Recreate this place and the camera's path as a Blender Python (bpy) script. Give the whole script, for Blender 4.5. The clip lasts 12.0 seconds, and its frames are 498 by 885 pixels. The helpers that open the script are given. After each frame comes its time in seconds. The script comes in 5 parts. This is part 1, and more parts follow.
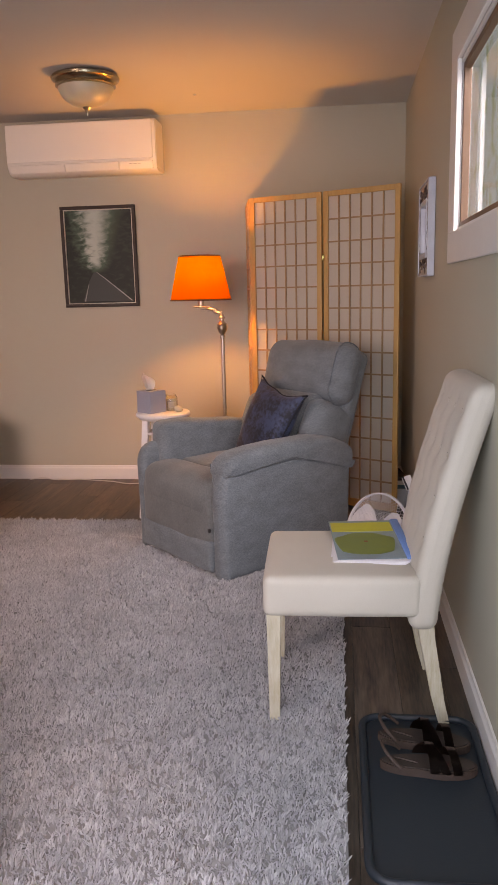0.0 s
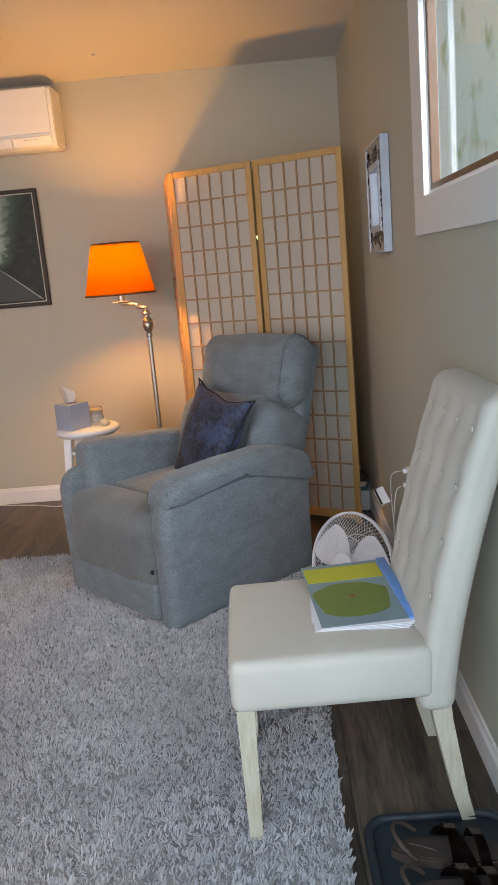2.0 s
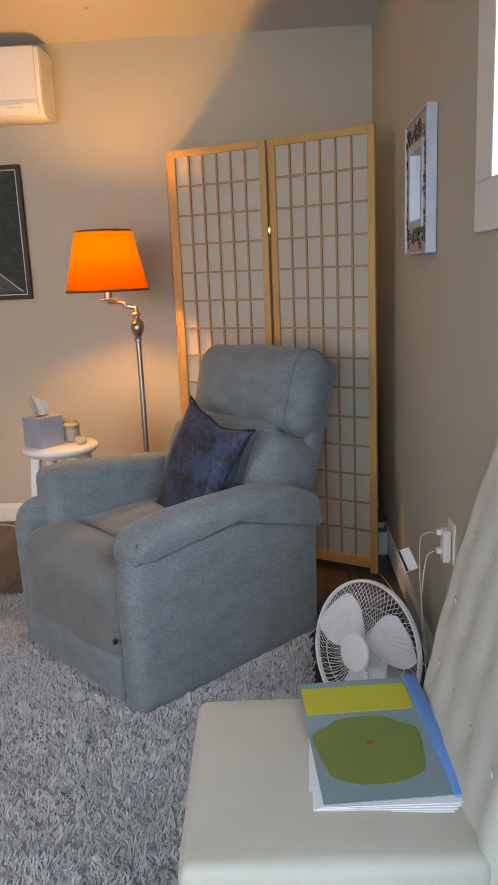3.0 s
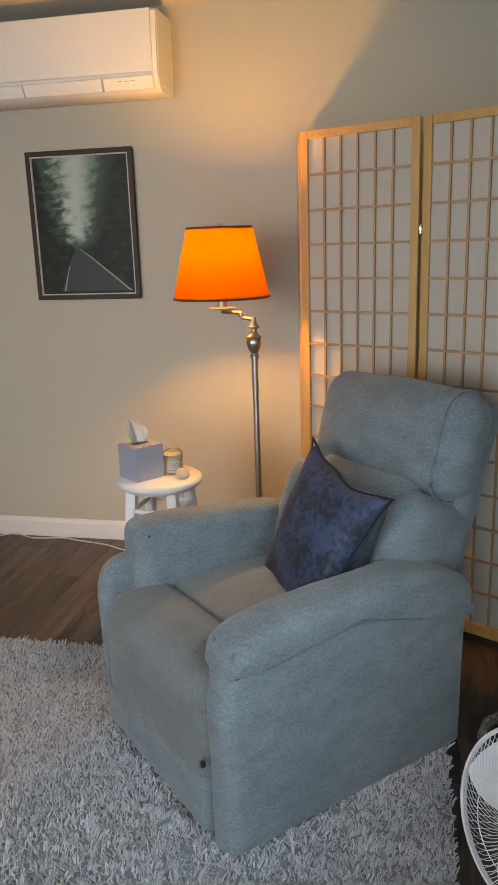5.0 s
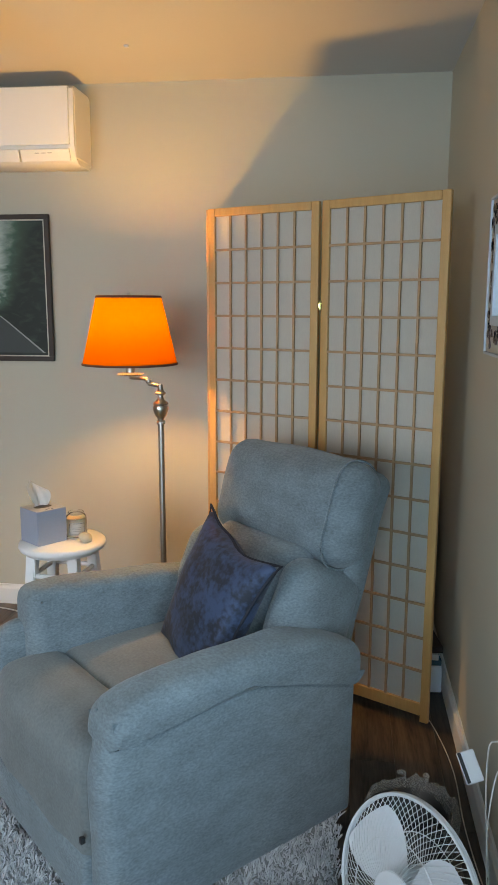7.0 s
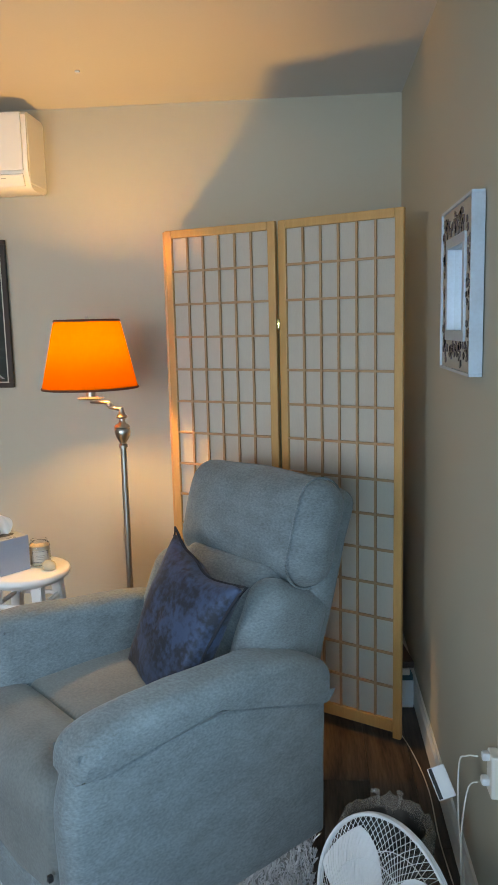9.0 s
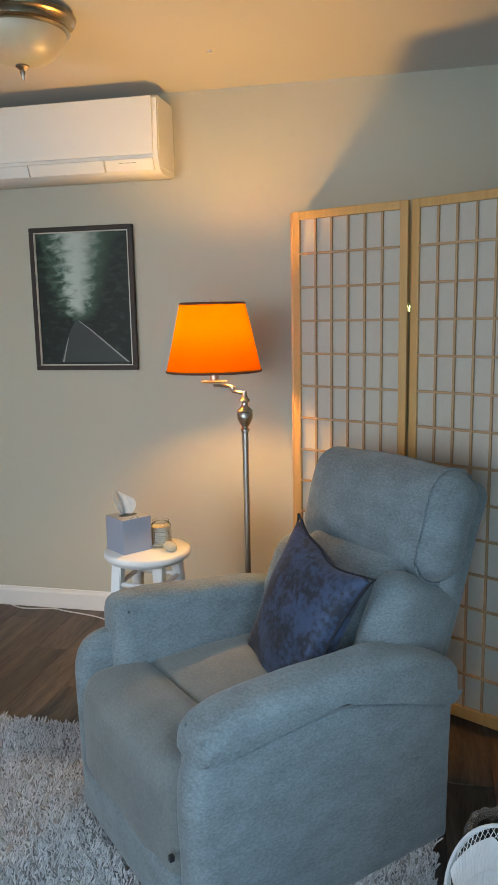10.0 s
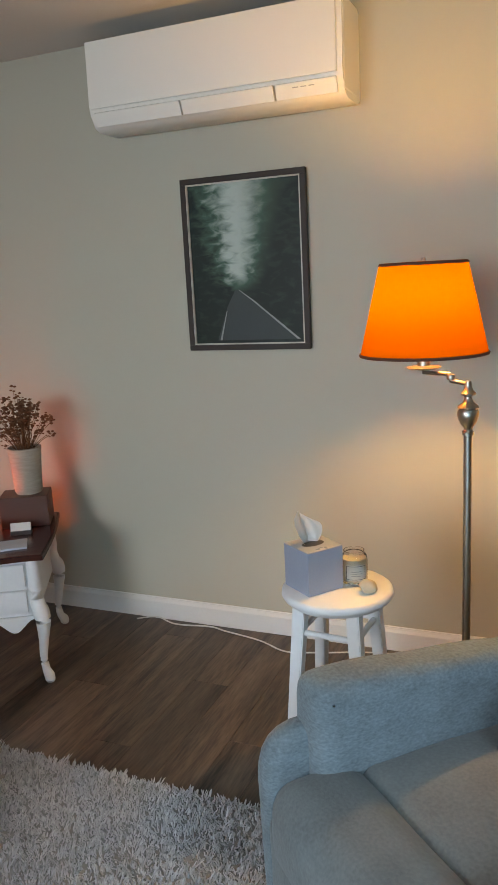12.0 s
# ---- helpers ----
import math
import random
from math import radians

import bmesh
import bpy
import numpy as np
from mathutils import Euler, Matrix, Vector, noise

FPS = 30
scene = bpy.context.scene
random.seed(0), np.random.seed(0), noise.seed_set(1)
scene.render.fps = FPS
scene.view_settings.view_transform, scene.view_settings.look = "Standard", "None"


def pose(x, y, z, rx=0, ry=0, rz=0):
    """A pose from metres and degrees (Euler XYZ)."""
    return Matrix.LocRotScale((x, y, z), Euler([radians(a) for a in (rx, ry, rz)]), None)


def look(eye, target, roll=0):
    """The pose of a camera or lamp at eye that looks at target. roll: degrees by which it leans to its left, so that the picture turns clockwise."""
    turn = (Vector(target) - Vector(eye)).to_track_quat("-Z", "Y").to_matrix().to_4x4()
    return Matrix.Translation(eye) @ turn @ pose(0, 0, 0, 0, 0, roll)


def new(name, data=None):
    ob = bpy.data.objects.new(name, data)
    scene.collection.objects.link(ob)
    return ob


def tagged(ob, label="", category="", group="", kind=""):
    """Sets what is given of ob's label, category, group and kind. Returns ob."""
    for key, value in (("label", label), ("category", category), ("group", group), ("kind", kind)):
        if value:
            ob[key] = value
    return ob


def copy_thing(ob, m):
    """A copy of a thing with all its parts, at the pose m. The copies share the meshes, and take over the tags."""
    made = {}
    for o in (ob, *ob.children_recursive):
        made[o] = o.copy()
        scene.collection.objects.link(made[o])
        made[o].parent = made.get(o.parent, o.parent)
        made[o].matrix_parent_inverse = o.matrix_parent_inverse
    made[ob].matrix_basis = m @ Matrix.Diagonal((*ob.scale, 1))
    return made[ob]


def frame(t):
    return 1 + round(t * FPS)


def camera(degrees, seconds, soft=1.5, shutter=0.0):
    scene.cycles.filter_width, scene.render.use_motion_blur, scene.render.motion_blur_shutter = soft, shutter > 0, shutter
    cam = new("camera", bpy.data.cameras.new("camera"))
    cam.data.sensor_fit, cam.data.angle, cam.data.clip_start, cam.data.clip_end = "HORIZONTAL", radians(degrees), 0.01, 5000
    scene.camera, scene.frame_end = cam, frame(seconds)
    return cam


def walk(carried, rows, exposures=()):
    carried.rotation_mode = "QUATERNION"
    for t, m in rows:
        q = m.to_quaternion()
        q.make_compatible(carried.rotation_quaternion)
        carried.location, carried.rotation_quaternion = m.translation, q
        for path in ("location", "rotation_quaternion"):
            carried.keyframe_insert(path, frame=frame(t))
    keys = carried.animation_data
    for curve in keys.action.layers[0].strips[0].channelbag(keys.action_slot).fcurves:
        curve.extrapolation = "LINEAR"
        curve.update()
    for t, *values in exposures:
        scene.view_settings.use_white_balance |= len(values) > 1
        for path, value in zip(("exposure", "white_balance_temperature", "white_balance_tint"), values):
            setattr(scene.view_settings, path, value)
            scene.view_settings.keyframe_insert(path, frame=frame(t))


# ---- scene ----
cam = camera(36.1, 12.0)
EXPOSURES = [(0, -1.62, 17500, 66), (0.5, -1.6, 12500, 51), (1.5, -1.48, 12900, 48), (2.7, -1.52, 12600, 46), (4.5, -1.44, 13000, 44), (5.5, -1.42, 10400, 32), (9.0, -1.34, 9700, 29), (12, -1.46, 9500, 29)]
PATH = [
    (0, (5.581, 3.26, 1.297), (5.346, 5.208, 0.91), -1.4),
    (0.3, (5.608, 3.379, 1.331), (5.143, 5.289, 0.96), -2.5),
    (0.5, (5.617, 3.419, 1.339), (5.085, 5.313, 0.983), -3.9),
    (0.6, (5.628, 3.417, 1.341), (5.078, 5.309, 0.996), -3.8),
    (1, (5.606, 3.494, 1.346), (5.056, 5.39, 1.028), -4.6),
    (1.5, (5.513, 3.685, 1.313), (5.207, 5.628, 0.947), -4.7),
    (2, (5.506, 3.82, 1.33), (5.433, 5.769, 0.887), -5.0),
    (2.5, (5.506, 4.069, 1.35), (5.47, 6.015, 0.891), -3.9),
    (2.7, (5.554, 4.223, 1.316), (5.469, 6.174, 0.885), -2.8),
    (4.3, (5.397, 4.817, 1.409), (5.263, 6.736, 0.862), -2.1),
    (4.4, (5.408, 4.836, 1.415), (5.233, 6.752, 0.871), -2.6),
    (4.5, (5.401, 4.869, 1.418), (5.192, 6.782, 0.874), -2.4),
    (5, (5.47, 4.995, 1.451), (5.057, 6.886, 0.947), -1.9),
    (5.5, (5.511, 5.044, 1.446), (5.005, 6.918, 0.963), -2.1),
    (6, (5.542, 5.038, 1.455), (5.061, 6.926, 1.002), -2.6),
    (6.5, (5.569, 5.0, 1.466), (5.246, 6.937, 1.085), -0.5),
    (7, (5.582, 4.975, 1.477), (5.338, 6.929, 1.125), 0.1),
    (7.2, (5.589, 4.973, 1.48), (5.373, 6.931, 1.135), -0.2),
    (8.8, (5.604, 4.985, 1.476), (5.468, 6.957, 1.176), -1.6),
    (9, (5.604, 4.987, 1.478), (5.439, 6.957, 1.175), -1.4),
    (9.5, (5.587, 5.002, 1.471), (5.293, 6.955, 1.153), -1.2),
    (10, (5.539, 5.029, 1.466), (5.098, 6.952, 1.136), -1.1),
    (10.5, (5.473, 5.098, 1.49), (4.857, 6.968, 1.138), -1.6),
    (11, (5.331, 5.247, 1.496), (4.64, 7.091, 1.146), -2.2),
    (11.5, (5.236, 5.389, 1.487), (4.59, 7.243, 1.102), -2.3),
    (12, (5.152, 5.625, 1.488), (4.381, 7.423, 1.074), -3.0),
]
walk(cam, [(t, look(eye, target, roll)) for t, eye, target, roll in PATH], EXPOSURES)
# lens and path are above; daylight comes in by the open door and two windows, warm light from the floor lamp
world = bpy.data.worlds.new("world")
scene.world = world
world.use_nodes = True
wn = world.node_tree
sky = wn.nodes.new("ShaderNodeTexSky")
sky.sky_type, sky.sun_disc = "NISHITA", False
sky.sun_elevation, sky.sun_rotation = radians(48), radians(200)
wn.nodes["Background"].inputs["Strength"].default_value = 0.1
wn.links.new(sky.outputs[0], wn.nodes["Background"].inputs[0])
sun = new("sun", bpy.data.lights.new("sun", "SUN"))
sun.data.energy, sun.data.angle, sun.data.color = 1.2, radians(10), (1, 0.95, 0.88)
sun.matrix_world = look((0, 0, 10), (-2.3, 6.3, 2.6))


def area(name, power, w, h, color, eye, target, spread=180):
    ob = new(name, bpy.data.lights.new(name, "AREA"))
    ob.data.shape, ob.data.size, ob.data.size_y, ob.data.energy, ob.data.color = "RECTANGLE", w, h, power, color
    ob.data.spread = radians(spread)
    ob.matrix_world = look(eye, target)
    return ob


area("door_daylight", 112, 0.8, 1.9, (0.22, 0.60, 1.0), (5.33, 3.74, 1.1), (5.30, 5.9, 0.55), 140)
area("window_daylight", 820, 1.7, 1.7, (0.30, 0.66, 1.0), (7.15, 4.15, 3.65), (5.35, 6.75, 0.35))
area("front_window_daylight", 105, 1.05, 0.95, (0.52, 0.76, 1.0), (3.4, 3.70, 1.5), (3.6, 8.4, 0.55), 110)


def point(name, power, r, color, eye):
    ob = new(name, bpy.data.lights.new(name, "POINT"))
    ob.data.energy, ob.data.shadow_soft_size, ob.data.color = power, r, color
    ob.matrix_world = pose(*eye)


point("floor_lamp_bulb_light", 82, 0.04, (1.0, 0.655, 0.18), (4.755, 7.866, 1.41))
point("salt_lamp_light", 7.5, 0.03, (1.0, 0.17, 0.035), (2.838, 7.985, 0.64))
scene.view_settings.exposure = 0.0

# ---- materials ----


def mat(name, col, rough=0.6, metal=0.0, col2=None, vs=6.0, fine=150.0, bump=0.15, dist=0.002, stretch=(1, 1, 1), rand=0.0,
        sheen=0.0, contrast=0.25, fm=0.3, island=0.0, trans=0.0, emit=None, estr=0.0, alpha=1.0, sub=0.0, shift=False):
    m = bpy.data.materials.new(name)
    m.use_nodes = True
    t, b = m.node_tree, m.node_tree.nodes["Principled BSDF"]
    n, ln = t.nodes.new, t.links.new
    col2 = col2 or tuple(c * 0.78 for c in col)
    tc, mp = n("ShaderNodeTexCoord"), n("ShaderNodeMapping")
    mp.inputs["Scale"].default_value = stretch
    ln(tc.outputs["Object"], mp.inputs[0])
    if shift:
        own, far = n("ShaderNodeObjectInfo"), n("ShaderNodeVectorMath")
        far.operation, far.inputs[1].default_value = "MULTIPLY", (37.0, 91.0, 53.0)
        ln(own.outputs["Random"], far.inputs[0])
        ln(far.outputs[0], mp.inputs["Location"])
    big, small = n("ShaderNodeTexNoise"), n("ShaderNodeTexNoise")
    big.inputs["Scale"].default_value, big.inputs["Detail"].default_value = vs, 5
    small.inputs["Scale"].default_value, small.inputs["Detail"].default_value = fine, 3
    ramp = n("ShaderNodeValToRGB")
    ramp.color_ramp.elements[0].position, ramp.color_ramp.elements[1].position = 0.5 - contrast, 0.5 + contrast
    ramp.color_ramp.elements[0].color, ramp.color_ramp.elements[1].color = (*col2, 1), (*col, 1)
    mixf = n("ShaderNodeMath")
    mixf.operation = "MULTIPLY_ADD"
    mixf.inputs[1].default_value = fm
    for s in (big, small):
        ln(mp.outputs[0], s.inputs["Vector"])
    mul = n("ShaderNodeMath")
    mul.operation, mul.inputs[1].default_value = "MULTIPLY", 1 - fm
    ln(big.outputs[0], mul.inputs[0])
    ln(small.outputs[0], mixf.inputs[0])
    ln(mul.outputs[0], mixf.inputs[2])
    ln(mixf.outputs[0], ramp.inputs[0])
    out = ramp.outputs[0]
    if rand or island:
        oi, hsv, mr = n("ShaderNodeObjectInfo"), n("ShaderNodeHueSaturation"), n("ShaderNodeMapRange")
        mr.inputs["To Min"].default_value, mr.inputs["To Max"].default_value = 1 - rand - island, 1 + rand + island
        if island:
            oi = n("ShaderNodeNewGeometry")
        ln(oi.outputs["Random Per Island" if island else "Random"], mr.inputs[0])
        ln(mr.outputs[0], hsv.inputs["Value"])
        ln(out, hsv.inputs["Color"])
        out = hsv.outputs[0]
    ln(out, b.inputs["Base Color"])
    rr = n("ShaderNodeMapRange")
    rr.inputs["To Min"].default_value, rr.inputs["To Max"].default_value = max(0.02, rough - 0.08), min(1, rough + 0.08)
    ln(big.outputs[0], rr.inputs[0])
    ln(rr.outputs[0], b.inputs["Roughness"])
    bp = n("ShaderNodeBump")
    bp.inputs["Strength"].default_value, bp.inputs["Distance"].default_value = bump, dist
    ln(small.outputs[0], bp.inputs["Height"])
    ln(bp.outputs[0], b.inputs["Normal"])
    b.inputs["Metallic"].default_value = metal
    b.inputs["Sheen Weight"].default_value = sheen
    b.inputs["Transmission Weight"].default_value = trans
    b.inputs["Subsurface Weight"].default_value = sub
    if emit:
        b.inputs["Emission Color"].default_value, b.inputs["Emission Strength"].default_value = (*emit, 1), estr
    return m


def thin(name, col, share=0.5, stretch=(1, 1, 1), scale=80.0, inner=None):
    """Paper or cloth that lets light through: part diffuse, part translucent."""
    m = bpy.data.materials.new(name)
    m.use_nodes = True
    t = m.node_tree
    n, ln = t.nodes.new, t.links.new
    t.nodes.remove(t.nodes["Principled BSDF"])
    tc, mp, no, ra = n("ShaderNodeTexCoord"), n("ShaderNodeMapping"), n("ShaderNodeTexNoise"), n("ShaderNodeValToRGB")
    mp.inputs["Scale"].default_value, no.inputs["Scale"].default_value, no.inputs["Detail"].default_value = stretch, scale, 6
    ra.color_ramp.elements[0].color, ra.color_ramp.elements[1].color = (*(c * 0.88 for c in col), 1), (*col, 1)
    d, tr, mx = n("ShaderNodeBsdfDiffuse"), n("ShaderNodeBsdfTranslucent"), n("ShaderNodeMixShader")
    ln(tc.outputs["Object"], mp.inputs[0]), ln(mp.outputs[0], no.inputs["Vector"]), ln(no.outputs[0], ra.inputs[0])
    ln(ra.outputs[0], d.inputs[0]), ln(ra.outputs[0], tr.inputs[0])
    mx.inputs[0].default_value = share
    if inner:
        t.links.remove(tr.inputs[0].links[0])
        tr.inputs[0].default_value = (*inner, 1)
    ln(d.outputs[0], mx.inputs[1]), ln(tr.outputs[0], mx.inputs[2])
    ln(mx.outputs[0], t.nodes["Material Output"].inputs[0])
    return m


def bag_mat():
    m = bpy.data.materials.new("clear_bag")
    m.use_nodes = True
    t = m.node_tree
    b, mx, tp = t.nodes["Principled BSDF"], t.nodes.new("ShaderNodeMixShader"), t.nodes.new("ShaderNodeBsdfTransparent")
    b.inputs["Base Color"].default_value, b.inputs["Roughness"].default_value = (0.42, 0.39, 0.36, 1), 0.22
    mx.inputs[0].default_value = 0.4
    t.links.new(tp.outputs[0], mx.inputs[1]), t.links.new(b.outputs[0], mx.inputs[2]), t.links.new(mx.outputs[0], t.nodes["Material Output"].inputs[0])
    return m


def glass_mat(name, col=(1, 1, 1), rough=0.0):
    m = bpy.data.materials.new(name)
    m.use_nodes = True
    b = m.node_tree.nodes["Principled BSDF"]
    b.inputs["Base Color"].default_value, b.inputs["Roughness"].default_value = (*col, 1), rough
    b.inputs["Transmission Weight"].default_value, b.inputs["IOR"].default_value = 1.0, 1.3
    return m


M_WALL = mat("wall_paint", (0.49, 0.466, 0.380), 0.75, col2=(0.46, 0.437, 0.355), vs=1.5, fine=260, bump=0.12, dist=0.0015)
M_CEIL = mat("ceiling_paint", (0.64, 0.625, 0.595), 0.85, col2=(0.60, 0.585, 0.555), vs=1.2, fine=120, bump=0.2, dist=0.002)
M_TRIM = mat("white_trim_paint", (0.80, 0.80, 0.77), 0.4, col2=(0.72, 0.72, 0.70), vs=5, fine=90, bump=0.05)
M_DOOR = mat("door_paint", (0.42, 0.56, 0.61), 0.4, col2=(0.38, 0.51, 0.56), vs=3, fine=60, bump=0.06)
M_PLANK = mat("dark_laminate", (0.135, 0.098, 0.078), 0.40, col2=(0.014, 0.011, 0.010), vs=2.4, fine=16, bump=0.12, stretch=(9, 0.9, 1), rand=0.3, contrast=0.15, fm=0.35, shift=True)
M_RUG = mat("shag_wool", (0.53, 0.535, 0.545), 0.95, col2=(0.34, 0.345, 0.355), vs=8, fine=60, bump=0.4, dist=0.003, sheen=0.15, island=0.22)
M_RUGBASE = mat("rug_backing", (0.33, 0.335, 0.34), 0.95)
M_GREY = mat("grey_chenille", (0.166, 0.220, 0.240), 0.94, col2=(0.086, 0.115, 0.127), vs=12, fine=120, bump=0.7, dist=0.0025, stretch=(1, 1, 1.9), sheen=0.2, fm=0.6, contrast=0.17)
# same chenille again for seat and front, lamp warmth mixed into its colour
M_GREYWARM = mat("grey_chenille_lamplit", (0.158, 0.180, 0.178), 0.94, col2=(0.088, 0.102, 0.103), vs=9, fine=130, bump=0.5, dist=0.002, sheen=0.2, fm=0.5, contrast=0.2)
M_NAVY = mat("navy_velvet", (0.021, 0.050, 0.105), 0.7, col2=(0.007, 0.011, 0.021), vs=13, fine=60, bump=0.5, dist=0.002, sheen=0.06, contrast=0.07, fm=0.42)
M_NAVYCORD = mat("dark_navy_cord", (0.010, 0.013, 0.022), 0.8, bump=0.4)
M_CREAM = mat("cream_faux_linen", (0.56, 0.51, 0.44), 0.62, col2=(0.48, 0.435, 0.37), vs=6, fine=300, bump=0.3, dist=0.001, sheen=0.15)
M_WHITEWASH = mat("whitewashed_wood", (0.62, 0.58, 0.48), 0.6, col2=(0.42, 0.32, 0.20), vs=14, fine=60, bump=0.25, stretch=(6, 6, 1), contrast=0.3)
M_PINE = mat("honey_pine", (0.62, 0.34, 0.13), 0.42, col2=(0.50, 0.25, 0.085), vs=5, fine=40, bump=0.12, stretch=(12, 12, 1.2))
M_LATTICE = mat("pine_lattice", (0.50, 0.285, 0.15), 0.5, col2=(0.38, 0.20, 0.10), vs=6, fine=40, bump=0.1, stretch=(6, 6, 6))
M_PAPER = thin("rice_paper", (0.72, 0.65, 0.57), 0.35, (6, 6, 1), 60)
M_SHADE = thin("orange_shade_cloth", (0.80, 0.17, 0.010), 0.5, (1, 1, 1), 300, (0.12, 0.026, 0.001))
M_BRAID = mat("brown_braid", (0.12, 0.04, 0.02), 0.8)
M_STEEL = mat("brushed_nickel", (0.46, 0.43, 0.38), 0.34, 1.0, col2=(0.42, 0.39, 0.34), vs=20, fine=200, bump=0.0)
M_BRONZE = mat("bronze_ring", (0.50, 0.41, 0.30), 0.25, 1.0, col2=(0.38, 0.30, 0.21), vs=9)
M_BRASS = mat("polished_brass", (0.80, 0.58, 0.24), 0.18, 1.0, col2=(0.66, 0.46, 0.17), vs=12, bump=0.03)
M_OPAL = mat("alabaster_glass", (0.62, 0.56, 0.44), 0.35, col2=(0.50, 0.44, 0.33), vs=9, fine=20, bump=0.05, sub=0.2)
M_ACW = mat("off_white_plastic", (0.80, 0.78, 0.72), 0.35, col2=(0.78, 0.76, 0.70), vs=2, bump=0.02)
M_BLACK = mat("black_plastic", (0.02, 0.02, 0.022), 0.5)
M_FRAME = mat("dark_walnut_frame", (0.030, 0.020, 0.015), 0.6, col2=(0.02, 0.013, 0.01))
M_LINER = mat("cream_liner", (0.6, 0.58, 0.5), 0.6)
M_STOOL = mat("white_painted_wood", (0.74, 0.75, 0.75), 0.45, col2=(0.66, 0.67, 0.68), vs=9, fine=70, bump=0.1)
M_BOXBLUE = mat("slate_blue_card", (0.30, 0.34, 0.41), 0.3, col2=(0.25, 0.285, 0.35), vs=9)
M_TISSUE = thin("tissue", (0.85, 0.83, 0.80), 0.3, (1, 1, 1), 40)
M_WAX = mat("cream_wax", (0.75, 0.68, 0.56), 0.5, sub=0.1)
M_LABEL = mat("paper_label", (0.78, 0.75, 0.70), 0.7)
M_INK = mat("grey_ink", (0.12, 0.12, 0.12), 0.8)
M_PALEINK = mat("pale_ink", (0.42, 0.41, 0.39), 0.8)
M_STONE = mat("pale_stone", (0.55, 0.47, 0.35), 0.7, vs=30, fine=80, bump=0.3)
M_WHITE = mat("white_plastic", (0.70, 0.72, 0.74), 0.35, col2=(0.66, 0.68, 0.70), vs=4, bump=0.02)
M_WIRE = mat("white_wire", (0.75, 0.78, 0.80), 0.35, 0.2)
M_CABLE = mat("white_cable", (0.72, 0.70, 0.66), 0.5)
M_DESKTOP = mat("dark_cherry_top", (0.075, 0.022, 0.015), 0.22, col2=(0.04, 0.013, 0.01), vs=6, fine=60, bump=0.05, stretch=(1, 8, 1))
M_SALT = mat("salt_crystal", (0.9, 0.35, 0.12), 0.5, vs=20, fine=40, bump=0.5, dist=0.004, emit=(1.0, 0.15, 0.02), estr=3.6)
M_DRIED = mat("dried_flowers", (0.20, 0.09, 0.035), 0.9, col2=(0.10, 0.04, 0.02), vs=30)
M_WICKER = mat("whitewashed_wicker", (0.46, 0.41, 0.34), 0.85, col2=(0.30, 0.26, 0.21), vs=20, fine=120, bump=0.6, dist=0.003, stretch=(1, 1, 6))
M_PINK = mat("rust_pink_fabric", (0.30, 0.11, 0.075), 0.9, col2=(0.23, 0.085, 0.06), vs=12, fine=220, bump=0.5, sheen=0.3)
M_TEALTRAY = mat("dark_teal_rubber", (0.012, 0.028, 0.038), 0.5, col2=(0.008, 0.02, 0.028), vs=8)
M_BROWNLEATHER = mat("brown_leather", (0.085, 0.045, 0.035), 0.6, col2=(0.045, 0.025, 0.02), vs=14, fine=180, bump=0.3)
M_BLUE = mat("blue_clip_plastic", (0.02, 0.30, 0.68), 0.3)
M_SHEET = mat("white_sheets", (0.80, 0.80, 0.82), 0.6, vs=3)
M_YELLOW = mat("yellow_print", (0.55, 0.50, 0.06), 0.35, vs=12)
M_MAP = mat("blue_grey_print", (0.18, 0.31, 0.34), 0.3, col2=(0.14, 0.26, 0.29), vs=9)
M_GREENP = mat("olive_print", (0.16, 0.23, 0.055), 0.35, col2=(0.11, 0.18, 0.06), vs=30)
M_RED = mat("red_print", (0.40, 0.08, 0.05), 0.5)
M_BAG = bag_mat()
M_BIN = mat("dark_mesh_bin", (0.03, 0.028, 0.026), 0.5, 0.3)
M_SILVER = mat("painted_silver_frame", (0.50, 0.60, 0.68), 0.35, 0.1, col2=(0.38, 0.43, 0.48), vs=10)
M_MOSAIC = mat("mosaic_grout", (0.46, 0.42, 0.36), 0.7, vs=30, bump=0.4)
M_SHARD = mat("dark_mosaic_shard", (0.10, 0.075, 0.085), 0.2, rand=0.8, vs=20)
M_MIRROR = mat("mirror_glass", (0.9, 0.9, 0.9), 0.02, 1.0, bump=0.0)
M_PANE = glass_mat("window_glass")
M_WINWOOD = mat("brown_window_bead", (0.20, 0.09, 0.05), 0.5)
M_GROUND = mat("outdoor_concrete", (0.30, 0.29, 0.27), 0.9, vs=2)
M_GRASSY = mat("lawn", (0.06, 0.10, 0.03), 0.95, vs=2, fine=40, bump=0.6)
M_TEAL = mat("teal_folder", (0.03, 0.12, 0.15), 0.6)

# ---- shape helpers ----


def part(name, bm, material, parent=None, label="", smooth=True):
    me = bpy.data.meshes.new(name)
    bmesh.ops.recalc_face_normals(bm, faces=bm.faces)
    bm.to_mesh(me)
    bm.free()
    me.materials.append(material)
    if smooth:
        me.polygons.foreach_set("use_smooth", [True] * len(me.polygons))
        me.set_sharp_from_angle(angle=radians(42))
    ob = new(name, me)
    ob.parent = parent
    return tagged(ob, label)


def thing(name, m, label, category, group="", kind=""):
    ob = new(name)
    ob.matrix_world = m
    return tagged(ob, label, category, group, kind)


def apply_to(bm, verts, m):
    for v in verts:
        v.co = m @ v.co


